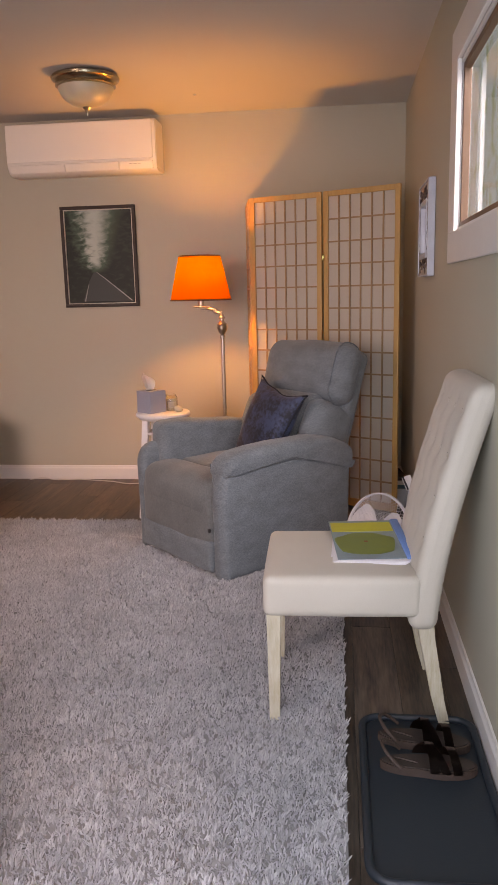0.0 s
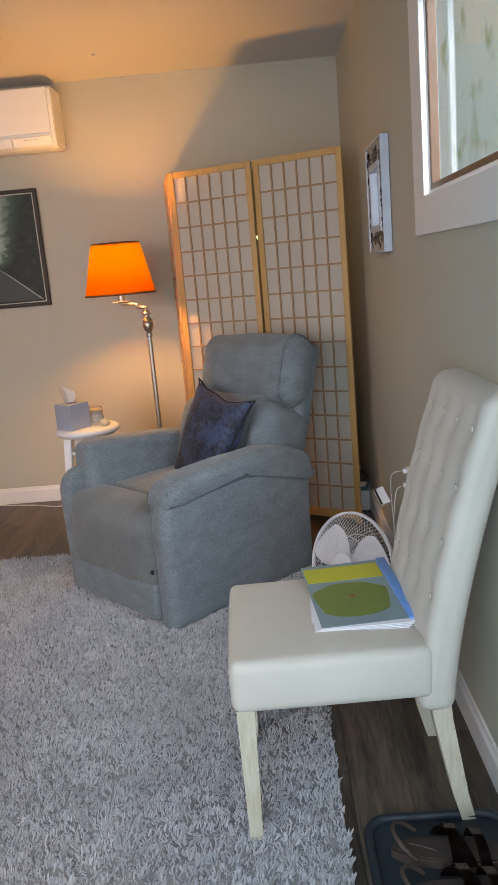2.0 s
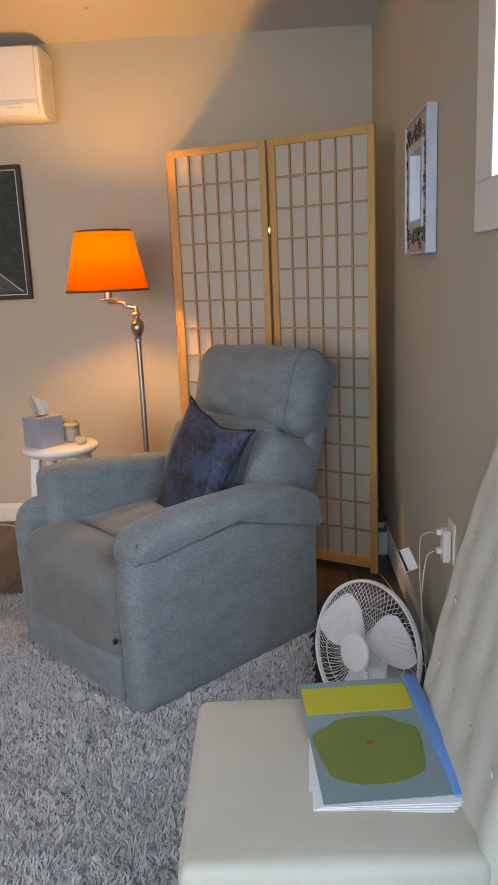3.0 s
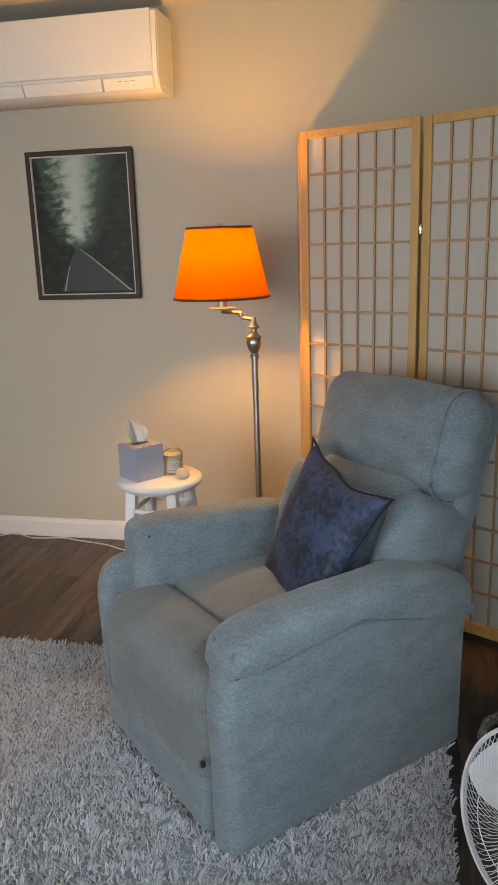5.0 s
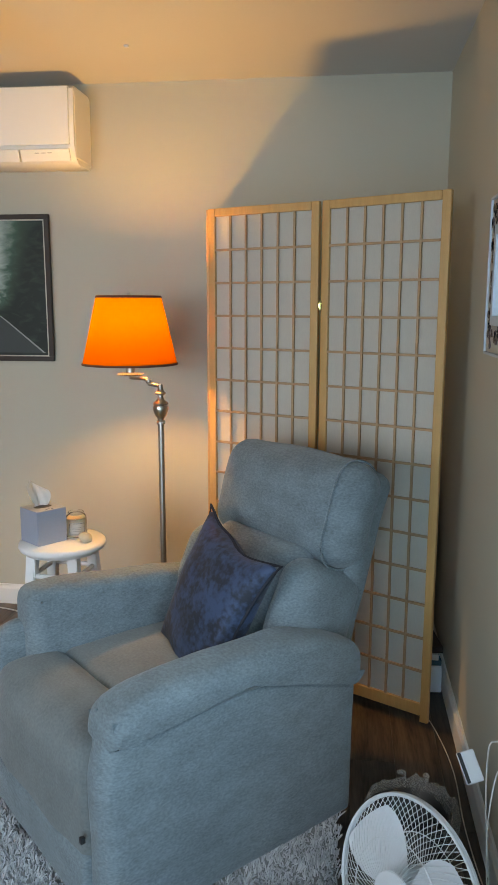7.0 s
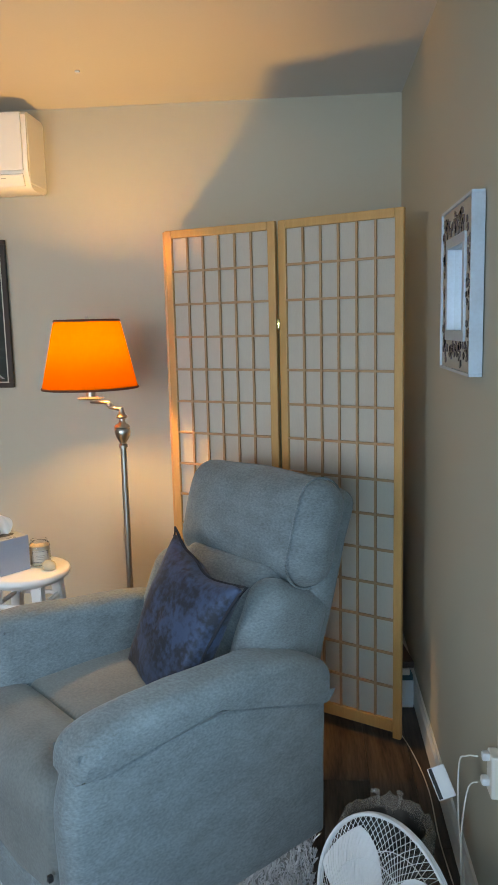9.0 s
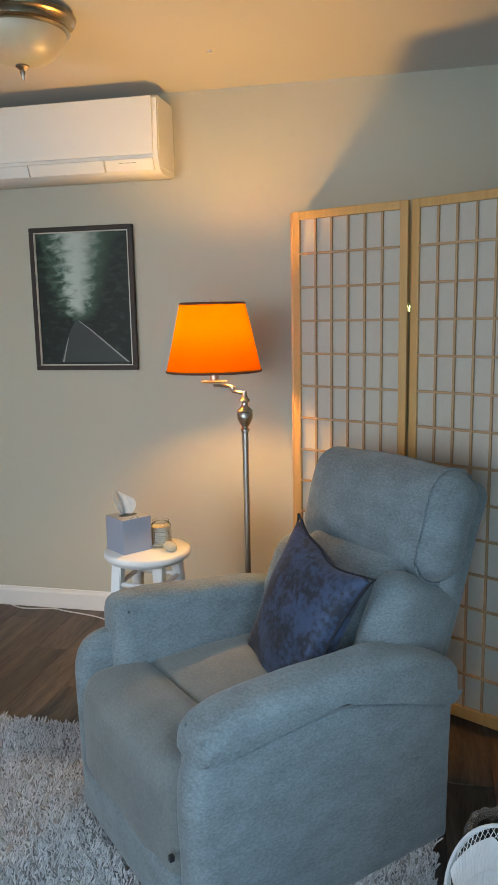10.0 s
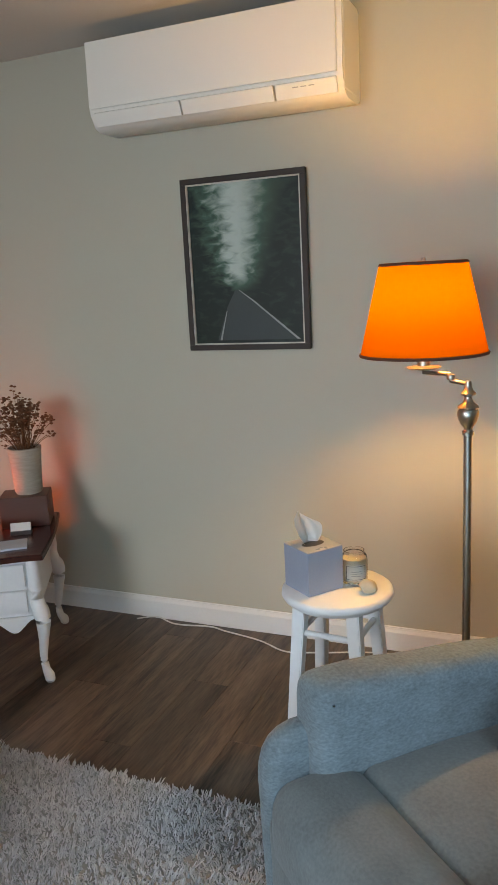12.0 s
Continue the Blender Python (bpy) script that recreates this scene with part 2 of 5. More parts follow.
def box(bm, c, s, bevel=0.0, m=None, seg=2):
    r = bmesh.ops.create_cube(bm, size=1.0)
    vs = r["verts"]
    for v in vs:
        v.co = Vector((v.co.x * s[0], v.co.y * s[1], v.co.z * s[2]))
    if bevel:
        es = list({e for v in vs for e in v.link_edges})
        g = bmesh.ops.bevel(bm, geom=es, offset=bevel, segments=seg, profile=0.5, affect="EDGES")
        vs = list({v for f in g["faces"] for v in f.verts} | {v for v in vs if v.is_valid})
    mm = Matrix.Translation(c) @ (m or Matrix())
    apply_to(bm, vs, mm)
    return vs


def rbox(bm, c, s, r, n=5, puff=(0, 0, 0), m=None, bend=None):
    """A rounded box with bulging faces: padding and cushions."""
    hs = [k / 2 for k in s]

    def ticks(h):
        out = [-h, -h + r * 0.12, -h + r * 0.35, -h + r * 0.65]
        out += list(np.linspace(-h + r, h - r, n + 1))
        return out + [-x for x in out[3::-1]]
    tk = [ticks(h) for h in hs]
    made = []
    for ax in range(3):
        a, b = (ax + 1) % 3, (ax + 2) % 3
        for sg in (-1, 1):
            grid = []
            for u in tk[a]:
                row = []
                for w in tk[b]:
                    p = [0, 0, 0]
                    p[ax], p[a], p[b] = sg * hs[ax], u, w
                    q = [max(-(h - r), min(h - r, x)) for x, h in zip(p, hs)]
                    d = Vector(p) - Vector(q)
                    p2 = Vector(q) + d.normalized() * r if d.length > 1e-9 else Vector(p)
                    for k in range(3):
                        o = [p2[j] / hs[j] for j in range(3) if j != k]
                        p2[k] += (1 if p2[k] > 0 else -1) * puff[k] * max(0, 1 - o[0] ** 2) * max(0, 1 - o[1] ** 2) * min(1, abs(p2[k]) / hs[k]) ** 3
                    if bend:
                        p2 = bend(p2)
                    p2 = (m @ p2 if m else p2) + Vector(c)
                    row.append(bm.verts.new(p2))
                grid.append(row)
            for i in range(len(grid) - 1):
                for j in range(len(grid[0]) - 1):
                    bm.faces.new((grid[i][j], grid[i + 1][j], grid[i + 1][j + 1], grid[i][j + 1]))
            made += [v for row in grid for v in row]
    bmesh.ops.remove_doubles(bm, verts=made, dist=0.0003)


def lathe(bm, prof, seg=32, c=(0, 0, 0), m=None):
    rings = []
    mm = Matrix.Translation(c) @ (m or Matrix())
    for r, z in prof:
        if r < 1e-5:
            rings.append([bm.verts.new(mm @ Vector((0, 0, z)))])
        else:
            rings.append([bm.verts.new(mm @ Vector((r * math.cos(a), r * math.sin(a), z))) for a in np.linspace(0, 2 * math.pi, seg, endpoint=False)])
    for a, b in zip(rings, rings[1:]):
        for i in range(seg):
            j = (i + 1) % seg
            q = [a[i % len(a)], a[j % len(a)], b[j % len(b)], b[i % len(b)]]
            q = [v for k, v in enumerate(q) if v not in q[:k]]
            if len(q) > 2:
                bm.faces.new(q)


def tube(bm, pts, r, seg=8, m=None, closed=False):
    pts = [Vector(p) for p in pts]
    if m:
        pts = [m @ p for p in pts]
    rings, up = [], Vector((0, 0, 1))
    count = len(pts)
    for i, p in enumerate(pts):
        d = (pts[(i + 1) % count] - pts[i - 1]) if closed or 0 < i < count - 1 else (pts[1] - pts[0] if i == 0 else pts[-1] - pts[-2])
        d.normalize()
        a = d.cross(up)
        a = a.normalized() if a.length > 0.05 else Vector((1, 0, 0))
        b = d.cross(a)
        rr = r[i] if isinstance(r, (list, tuple)) else r
        rings.append([bm.verts.new(p + rr * (a * math.cos(t) + b * math.sin(t))) for t in np.linspace(0, 2 * math.pi, seg, endpoint=False)])
    pairs = list(zip(rings, rings[1:])) + ([(rings[-1], rings[0])] if closed else [])
    for a, b in pairs:
        for i in range(seg):
            bm.faces.new((a[i], a[(i + 1) % seg], b[(i + 1) % seg], b[i]))
    if not closed:
        bm.faces.new(rings[0]), bm.faces.new(rings[-1])


def smooth_path(pts, n=6):
    out, p = [], [Vector(q) for q in pts]
    for i in range(len(p) - 1):
        a, b, c, d = p[max(i - 1, 0)], p[i], p[i + 1], p[min(i + 2, len(p) - 1)]
        for k in range(n):
            t = k / n
            out.append(0.5 * ((2 * b) + (c - a) * t + (2 * a - 5 * b + 4 * c - d) * t * t + (3 * b - a - 3 * c + d) * t ** 3))
    return out + [p[-1]]


def slab(bm, outline, z0, z1, m=None):
    """A plate with any outline (x, y), from z0 to z1."""
    mm = m or Matrix()
    lo = [bm.verts.new(mm @ Vector((x, y, z0))) for x, y in outline]
    hi = [bm.verts.new(mm @ Vector((x, y, z1))) for x, y in outline]
    bm.faces.new(lo), bm.faces.new(hi)
    for i in range(len(lo)):
        j = (i + 1) % len(lo)
        bm.faces.new((lo[i], lo[j], hi[j], hi[i]))


def boxed(name, c, s, material, parent=None, bevel=0.002, label="", m=None):
    bm = bmesh.new()
    box(bm, c, s, bevel, m)
    return part(name, bm, material, parent, label, smooth=bevel > 0.004)


def span(name, lo, hi, material, parent=None, bevel=0.0, label=""):
    c = [(a + b) / 2 for a, b in zip(lo, hi)]
    return boxed(name, c, [b - a for a, b in zip(lo, hi)], material, parent, bevel, label)


B = bmesh.new

# ---- room: x 2.30 to 6.00, y 3.68 to 8.48, ceiling at 2.44 ----
X0, X1, Y0, Y1, H = 2.30, 6.00, 3.68, 8.458, 2.44
T = 0.12
DX0, DX1, DH = 4.82, 5.76, 2.05
WY0, WY1, WZ0, WZ1 = 5.10, 6.155, 1.49, 2.06


def wall(name, boxes, label):
    bm = B()
    for lo, hi in boxes:
        box(bm, [(a + b) / 2 for a, b in zip(lo, hi)], [b - a for a, b in zip(lo, hi)])
    ob = part(name, bm, M_WALL, None, label, smooth=False)
    return tagged(ob, label, "wall", kind="structure")


wall("wall_north", [((X0 - T, Y1, 0), (X1 + T, Y1 + T, H))], "greige painted wall behind lamp and folding screen")
wall_east = wall("wall_east", [((X1, Y0, 0), (X1 + 0.04, Y1, WZ0)), ((X1, Y0, WZ1), (X1 + 0.04, Y1, H)), ((X1, Y0, WZ0), (X1 + 0.04, WY0, WZ1)), ((X1, WY1, WZ0), (X1 + 0.04, Y1, WZ1))],
                 "greige painted side wall with a white-cased window")
wall("wall_west", [((X0 - T, Y0, 0), (X0, Y1 + T, H))], "plain greige painted side wall")
wall("wall_south", [((X0 - T, Y0 - T, 0), (2.85, Y0, H)), ((2.85, Y0 - T, 0), (3.95, Y0, 1.0)), ((2.85, Y0 - T, 2.0), (3.95, Y0, H)), ((3.95, Y0 - T, 0), (DX0, Y0, H)), ((DX1, Y0 - T, 0), (X1 + T, Y0, H)), ((DX0, Y0 - T, DH), (DX1, Y0, H))], "greige painted entrance wall with doorway and window opening")
ceil = span("ceiling", (X0 - T, 6.12, H), (X1 + T, Y1 + T, H + T), M_CEIL)
tagged(ceil, "matt off-white painted ceiling over the room", "ceiling", kind="structure")
ceil2 = span("ceiling_soffit", (X0 - T, Y0 - T, H - 0.035), (X1 + T, 6.12, H + T), M_TRIM)
tagged(ceil2, "slightly lower white painted ceiling section by the entrance", "ceiling", kind="structure")
floor = span("floor", (X0 - T, Y0 - T, -0.1), (X1 + T, Y1 + T, -0.008), M_BLACK)
tagged(floor, "dark brown wood-look plank floor", "floor", kind="structure")
ground = span("ground", (-60, -60, -0.4), (70, 70, -0.3), M_GRASSY)
tagged(ground, "grass outside the room", "ground", kind="structure")
step = span("doorstep", (4.4, 2.0, -0.3), (6.2, Y0 - T, -0.1), M_GROUND)
tagged(step, "concrete step outside the doorway", "step", kind="structure")

beam = span("beam", (X0, 5.05, 2.05), (X1, 5.205, H - 0.036), M_TRIM)
tagged(beam, "white painted beam crossing the room near the entrance", "beam", kind="structure")


def baseboard(name, a, b, inward):
    """A moulded skirting, 0.1 high, from a to b."""
    a, b, n = Vector((*a, 0)), Vector((*b, 0)), Vector((*inward, 0))
    prof = [(0, 0), (0.014, 0), (0.014, 0.078), (0.009, 0.088), (0.007, 0.1), (0, 0.1)]
    bm = B()
    r1 = [bm.verts.new(a + n * u + Vector((0, 0, z))) for u, z in prof]
    r2 = [bm.verts.new(b + n * u + Vector((0, 0, z))) for u, z in prof]
    bm.faces.new(r1), bm.faces.new(r2)
    for i in range(6):
        bm.faces.new((r1[i], r1[(i + 1) % 6], r2[(i + 1) % 6], r2[i]))
    tagged(part(name, bm, M_TRIM, None, smooth=False), "white moulded baseboard along the wall", "baseboard", kind="structure")


baseboard("baseboard", (X0, Y1), (X1, Y1), (0, -1))
baseboard("baseboard", (X1, Y0), (X1, Y1 - 0.014), (-1, 0))
baseboard("baseboard", (X0, Y0), (X0, Y1 - 0.014), (1, 0))
baseboard("baseboard", (X0 + 0.014, Y0), (DX0 - 0.06, Y0), (0, 1))


# window in the east wall
win = thing("window_1", pose(X1, 0, 0), "white-cased fixed window with a brown bead, bright outside", "window", kind="structure")
for nm, lo, hi in (("casing", (-0.018, WY0 - 0.115, WZ0 - 0.108), (-0.002, WY1 + 0.115, WZ0)), ("casing", (-0.018, WY0 - 0.115, WZ1), (-0.002, WY1 + 0.115, WZ1 + 0.115)),
                   ("casing", (-0.018, WY1 - 0.028, WZ0), (-0.002, WY1 + 0.115, WZ1)), ("casing", (-0.018, WY0 - 0.115, WZ0), (-0.002, WY0, WZ1))):
    span(nm, lo, hi, M_TRIM, win, 0.003)
for lo, hi in (((-0.002, WY0, WZ0), (0.038, WY1, WZ0 + 0.012)), ((-0.002, WY0, WZ1 - 0.012), (0.038, WY1, WZ1)), ((-0.002, WY0, WZ0 + 0.012), (0.038, WY0 + 0.012, WZ1 - 0.012)), ((-0.002, WY1 - 0.012, WZ0 + 0.012), (0.038, WY1, WZ1 - 0.012))):
    span("jamb", lo, hi, M_TRIM, win)
for lo, hi in (((0.006, WY0 + .012, WZ0 + .012), (0.03, WY1 - .012, WZ0 + .032)), ((0.006, WY0 + .012, WZ1 - .032), (0.03, WY1 - .012, WZ1 - .012)),
               ((0.006, WY0 + .012, WZ0 + .032), (0.03, WY0 + .032, WZ1 - .032)), ((0.006, WY1 - .032, WZ0 + .032), (0.03, WY1 - .012, WZ1 - .032))):
    span("bead", lo, hi, M_WINWOOD, win, 0.002, "brown window bead")
pane = span("pane", (0.031, WY0 + .012, WZ0 + .012), (0.035, WY1 - .012, WZ1 - .012), M_PANE, win)
pane.visible_shadow = False

# what shows outside the window: a plain bright backdrop of sky and leaves
mb = bpy.data.materials.new("outdoor_backdrop")
mb.use_nodes = True
nt = mb.node_tree
nn, ll = nt.nodes.new, nt.links.new
tc, nz, rp, em = nn("ShaderNodeTexCoord"), nn("ShaderNodeTexNoise"), nn("ShaderNodeValToRGB"), nn("ShaderNodeEmission")
nz.inputs["Scale"].default_value, nz.inputs["Detail"].default_value = 1.3, 8
rp.color_ramp.elements[0].position, rp.color_ramp.elements[0].color = 0.30, (0.10, 0.42, 0.33, 1)
rp.color_ramp.elements[1].position, rp.color_ramp.elements[1].color = 0.47, (0.22, 0.66, 0.92, 1)
ll(tc.outputs["Object"], nz.inputs["Vector"]), ll(nz.outputs[0], rp.inputs[0]), ll(rp.outputs[0], em.inputs[0]), ll(em.outputs[0], nt.nodes["Material Output"].inputs[0])
em.inputs[1].default_value = 2.2
back = span("backdrop", (10.0, -2, -0.3), (10.02, 60, 13), mb)
tagged(back, "bright sky and foliage beyond the window", "backdrop", kind="structure")

# entrance door, open inwards
door = thing("door_1", pose(4.841, 3.682, 0, 0, 0, 90), "pale blue-white painted entrance door, standing open", "door", kind="structure")
DW = 0.872
boxed("door_leaf", (DW / 2, 0, 1.02), (DW, 0.042, 2.02), M_DOOR, door, 0.003)
for z0, z1 in ((0.18, 0.82), (1.08, 1.88)):
    for xa, xb in ((0.12, 0.41), (0.47, 0.76)):
        for sg in (-1, 1):
            y = sg * 0.023
            bm = B()
            for lo, hi in (((xa, z0), (xb, z0 + .018)), ((xa, z1 - .018), (xb, z1)), ((xa, z0 + .018), (xa + .018, z1 - .018)), ((xb - .018, z0 + .018), (xb, z1 - .018))):
                box(bm, ((lo[0] + hi[0]) / 2, y, (lo[1] + hi[1]) / 2), (hi[0] - lo[0], 0.008, hi[1] - lo[1]), 0.002)
            part("panel_moulding", bm, M_DOOR, door, smooth=False)
for sg in (-1, 1):
    bm = B()
    lathe(bm, [(0, 0), (0.034, 0.0), (0.034, 0.004), (0.030, 0.010), (0.016, 0.014), (0.013, 0.020), (0.013, 0.034), (0.022, 0.038), (0.028, 0.046), (0.0285, 0.056), (0.025, 0.064), (0.017, 0.068), (0, 0.069)],
          28, (DW - 0.065, sg * 0.021, 0.905), pose(0, 0, 0, 90 * -sg) @ Matrix.Scale(0.86, 4))
    part("door_knob", bm, M_BRASS, door, "polished brass round door knob")
casing = thing("door_frame", pose(0, 0, 0), "white painted wooden frame of the entrance doorway", "door frame", kind="structure")
for lo, hi in (((DX0 - 0.07, Y0, 0), (DX0 - 0.004, Y0 + 0.016, DH + 0.07)), ((DX1, Y0, 0), (DX1 + 0.07, Y0 + 0.016, DH + 0.07)), ((DX0 - 0.004, Y0, DH), (DX1, Y0 + 0.016, DH + 0.07))):
    span("frame_board", lo, hi, M_TRIM, casing, 0.003)

# ---- heat pump on the north wall ----
ac = thing("air_conditioner", pose(3.942, 8.458, 2.058), "off-white wall-mounted split air conditioner, closed louvre", "air conditioner")
bm = B()
prof = [(0, 0.03), (0, 0.31), (-0.02, 0.322), (-0.195, 0.322), (-0.215, 0.31), (-0.222, 0.10), (-0.215, 0.065), (-0.19, 0.025), (-0.16, 0.012), (-0.03, 0.012)]
la = [bm.verts.new((-0.49, y, z)) for y, z in prof]
lb = [bm.verts.new((0.49, y, z)) for y, z in prof]
bm.faces.new(la), bm.faces.new(lb)
for i in range(len(prof)):
    j = (i + 1) % len(prof)
    bm.faces.new((la[i], la[j], lb[j], lb[i]))
part("housing", bm, M_ACW, ac)
boxed("front_panel", (-0.005, -0.226, 0.20), (0.955, 0.012, 0.232), M_ACW, ac, 0.004)
boxed("louvre", (-0.285, -0.2235, 0.045), (0.36, 0.010, 0.052), M_ACW, ac, 0.003, m=pose(0, 0, 0, 22))
boxed("louvre", (0.075, -0.2235, 0.045), (0.35, 0.010, 0.052), M_ACW, ac, 0.003, m=pose(0, 0, 0, 22))
boxed("control_cover", (0.365, -0.2235, 0.045), (0.215, 0.010, 0.052), M_ACW, ac, 0.003, m=pose(0, 0, 0, 22))
for i in range(3):
    boxed("maker_mark", (0.33 + i * 0.028, -0.232, 0.052), (0.020, 0.002, 0.003), M_PALEINK, ac, 0, "small grey printed mark", m=pose(0, 0, 0, 22))
boxed("side_cap", (0.489, -0.11, 0.17), (0.008, 0.19, 0.27), M_ACW, ac, 0.004)

# ---- picture of a forest road ----
pic = thing("framed_picture", pose(3.968, 8.454, 1.553), "framed misty forest road picture, dark frame, pale inner line", "picture")
W, HH = 0.518, 0.668
for c, s in (((0, -0.012, HH / 2 - 0.011), (W, 0.024, 0.022)), ((0, -0.012, -HH / 2 + 0.011), (W, 0.024, 0.022)), ((-W / 2 + 0.011, -0.012, 0), (0.022, 0.024, HH - 0.044)), ((W / 2 - 0.011, -0.012, 0), (0.022, 0.024, HH - 0.044))):
    boxed("frame_rail", c, s, M_FRAME, pic, 0.003)
wi, hi_ = W - 0.044, HH - 0.044
for c, s in (((0, -0.014, hi_ / 2 - 0.003), (wi, 0.012, 0.005)), ((0, -0.014, -hi_ / 2 + 0.003), (wi, 0.012, 0.005)), ((-wi / 2 + 0.003, -0.014, 0), (0.005, 0.012, hi_ - 0.012)), ((wi / 2 - 0.003, -0.014, 0), (0.005, 0.012, hi_ - 0.012))):
    boxed("inner_line", c, s, M_LINER, pic, 0, "thin cream inner fillet")


def forest_mat():
    m = bpy.data.materials.new("forest_print")
    m.use_nodes = True
    t, b = m.node_tree, m.node_tree.nodes["Principled BSDF"]
    n, ln = t.nodes.new, t.links.new

    def ma(op, a, c=None, clamp=False):
        k = n("ShaderNodeMath")
        k.operation, k.use_clamp = op, clamp
        for i, v in enumerate((a, c)):
            if v is None:
                continue
            if isinstance(v, (int, float)):
                k.inputs[i].default_value = v
            else:
                ln(v, k.inputs[i])
        return k.outputs[0]
    tc, sp = n("ShaderNodeTexCoord"), n("ShaderNodeSeparateXYZ")
    ln(tc.outputs["Object"], sp.inputs[0])
    x, z = sp.outputs[0], sp.outputs[2]
    mp, nz = n("ShaderNodeMapping"), n("ShaderNodeTexNoise")
    mp.inputs["Scale"].default_value = (16, 1, 34)
    mp.inputs["Rotation"].default_value = (0, 0.35, 0)
    nz.inputs["Scale"].default_value, nz.inputs["Detail"].default_value, nz.inputs["Distortion"].default_value = 1.0, 7, 0.6
    ln(tc.outputs["Object"], mp.inputs[0]), ln(mp.outputs[0], nz.inputs["Vector"])
    leaf = ma("SUBTRACT", nz.outputs[0], 0.5)
    gap = ma("ABSOLUTE", ma("ADD", ma("ADD", x, 0.035), ma("MULTIPLY", leaf, 0.16)))
    width = ma("ADD", ma("MULTIPLY", ma("MAXIMUM", ma("ADD", z, 0.10), 0.0), 0.16), 0.045)
    side = ma("DIVIDE", gap, width)
    glow = ma("POWER", 2.718, ma("MULTIPLY", ma("MULTIPLY", side, side), -0.75))
    below = ma("MULTIPLY", ma("ADD", z, 0.11), 14.0, True)
    glow = ma("MULTIPLY", glow, below)
    r1 = n("ShaderNodeValToRGB")
    r1.color_ramp.elements[0].color, r1.color_ramp.elements[1].color = (0.004, 0.014, 0.011, 1), (0.40, 0.50, 0.46, 1)
    e = r1.color_ramp.elements.new(0.35)
    e.color = (0.035, 0.10, 0.072, 1)
    bright = ma("ADD", glow, ma("MULTIPLY", leaf, 0.45), True)
    ln(bright, r1.inputs[0])
    ln(r1.outputs[0], b.inputs["Base Color"])
    b.inputs["Roughness"].default_value = 0.5
    b.inputs["Specular IOR Level"].default_value = 0.3
    return m


bm = B()
box(bm, (0, -0.008, 0), (wi, 0.004, hi_))
part("print", bm, forest_mat(), pic, "green forest with a pale misty gap", smooth=False)
M_ROAD = mat("printed_road", (0.022, 0.040, 0.042), 0.55, col2=(0.014, 0.028, 0.029), vs=6)
bm = B()
slab(bm, [(-0.135, -0.295), (0.215, -0.295), (0.03, -0.145), (-0.035, -0.10), (-0.05, -0.10), (-0.085, -0.16)], 0, 0.0015, pose(0, -0.0101, 0, 90))
part("printed_road", bm, M_ROAD, pic, "grey road in the print", smooth=False)
bm = B()
slab(bm, [(0.205, -0.295), (0.217, -0.295), (0.03, -0.142), (-0.03, -0.10), (-0.03, -0.102), (0.025, -0.145)], 0, 0.0015, pose(0, -0.0118, 0, 90))
slab(bm, [(-0.125, -0.295), (-0.117, -0.295), (-0.088, -0.18), (-0.09, -0.18)], 0, 0.0015, pose(0, -0.0118, 0, 90))
part("printed_line", bm, mat("printed_line", (0.25, 0.29, 0.28), 0.3), pic, "pale road edge line", smooth=False)

# ---- ceiling light ----
cl = thing("ceiling_light", pose(4.255, 7.45, H) @ Matrix.Diagonal((1.04, 1.04, 1.10, 1)), "flush ceiling light, alabaster glass bowl, bronze ring, unlit", "ceiling light")
bm = B()
lathe(bm, [(0.06, 0), (0.10, -0.004), (0.165, -0.012), (0.172, -0.020), (0.168, -0.030), (0.155, -0.036), (0.148, -0.050), (0.152, -0.058), (0.140, -0.064), (0.128, -0.064)], 48)
part("rim", bm, M_BRONZE, cl, "bronze metal rim")
bm = B()
lathe(bm, [(0.140, -0.058), (0.138, -0.072), (0.128, -0.095), (0.108, -0.118), (0.080, -0.136), (0.045, -0.147), (0.012, -0.150), (0, -0.150)], 48)
part("glass_bowl", bm, M_OPAL, cl, "frosted cream glass bowl")
bm = B()
lathe(bm, [(0.0, -0.146), (0.020, -0.149), (0.022, -0.154), (0.014, -0.160), (0.008, -0.164), (0.010, -0.170), (0.006, -0.176), (0.004, -0.190), (0, -0.193)], 20)
part("finial", bm, M_STEEL, cl, "nickel finial")
bm = B()
box(bm, (4.74, 7.98, H - 0.004), (0.018, 0.018, 0.008), 0.003)
tagged(part("ceiling_hook", bm, M_WHITE), "tiny white hook plate on the ceiling", "hook")

# ---- floor lamp ----
fl = thing("floor_lamp", pose(4.89, 7.80, 0), "brushed nickel swing-arm floor lamp with lit orange shade", "floor lamp")
bm = B()
lathe(bm, [(0, 0), (0.14, 0), (0.142, 0.008), (0.13, 0.018), (0.06, 0.028), (0.025, 0.045), (0.018, 0.07), (0.012, 0.08)], 40)
part("base", bm, M_STEEL, fl)
bm = B()
lathe(bm, [(0.0115, 0.07), (0.0115, 1.035)], 20)
part("pole", bm, M_STEEL, fl, "brushed nickel pole")
bm = B()
lathe(bm, [(0.012, 1.03), (0.017, 1.033), (0.017, 1.042), (0.012, 1.047), (0.012, 1.052), (0.022, 1.066), (0.029, 1.085), (0.030, 1.098), (0.026, 1.106), (0.030, 1.110), (0.028, 1.116), (0.015, 1.125), (0.011, 1.135),
           (0.011, 1.142), (0.020, 1.146), (0.021, 1.152), (0.013, 1.160), (0.010, 1.17), (0.008, 1.185), (0, 1.187)], 28)
part("urn_joint", bm, M_STEEL, fl, "turned nickel joint")
bm = B()
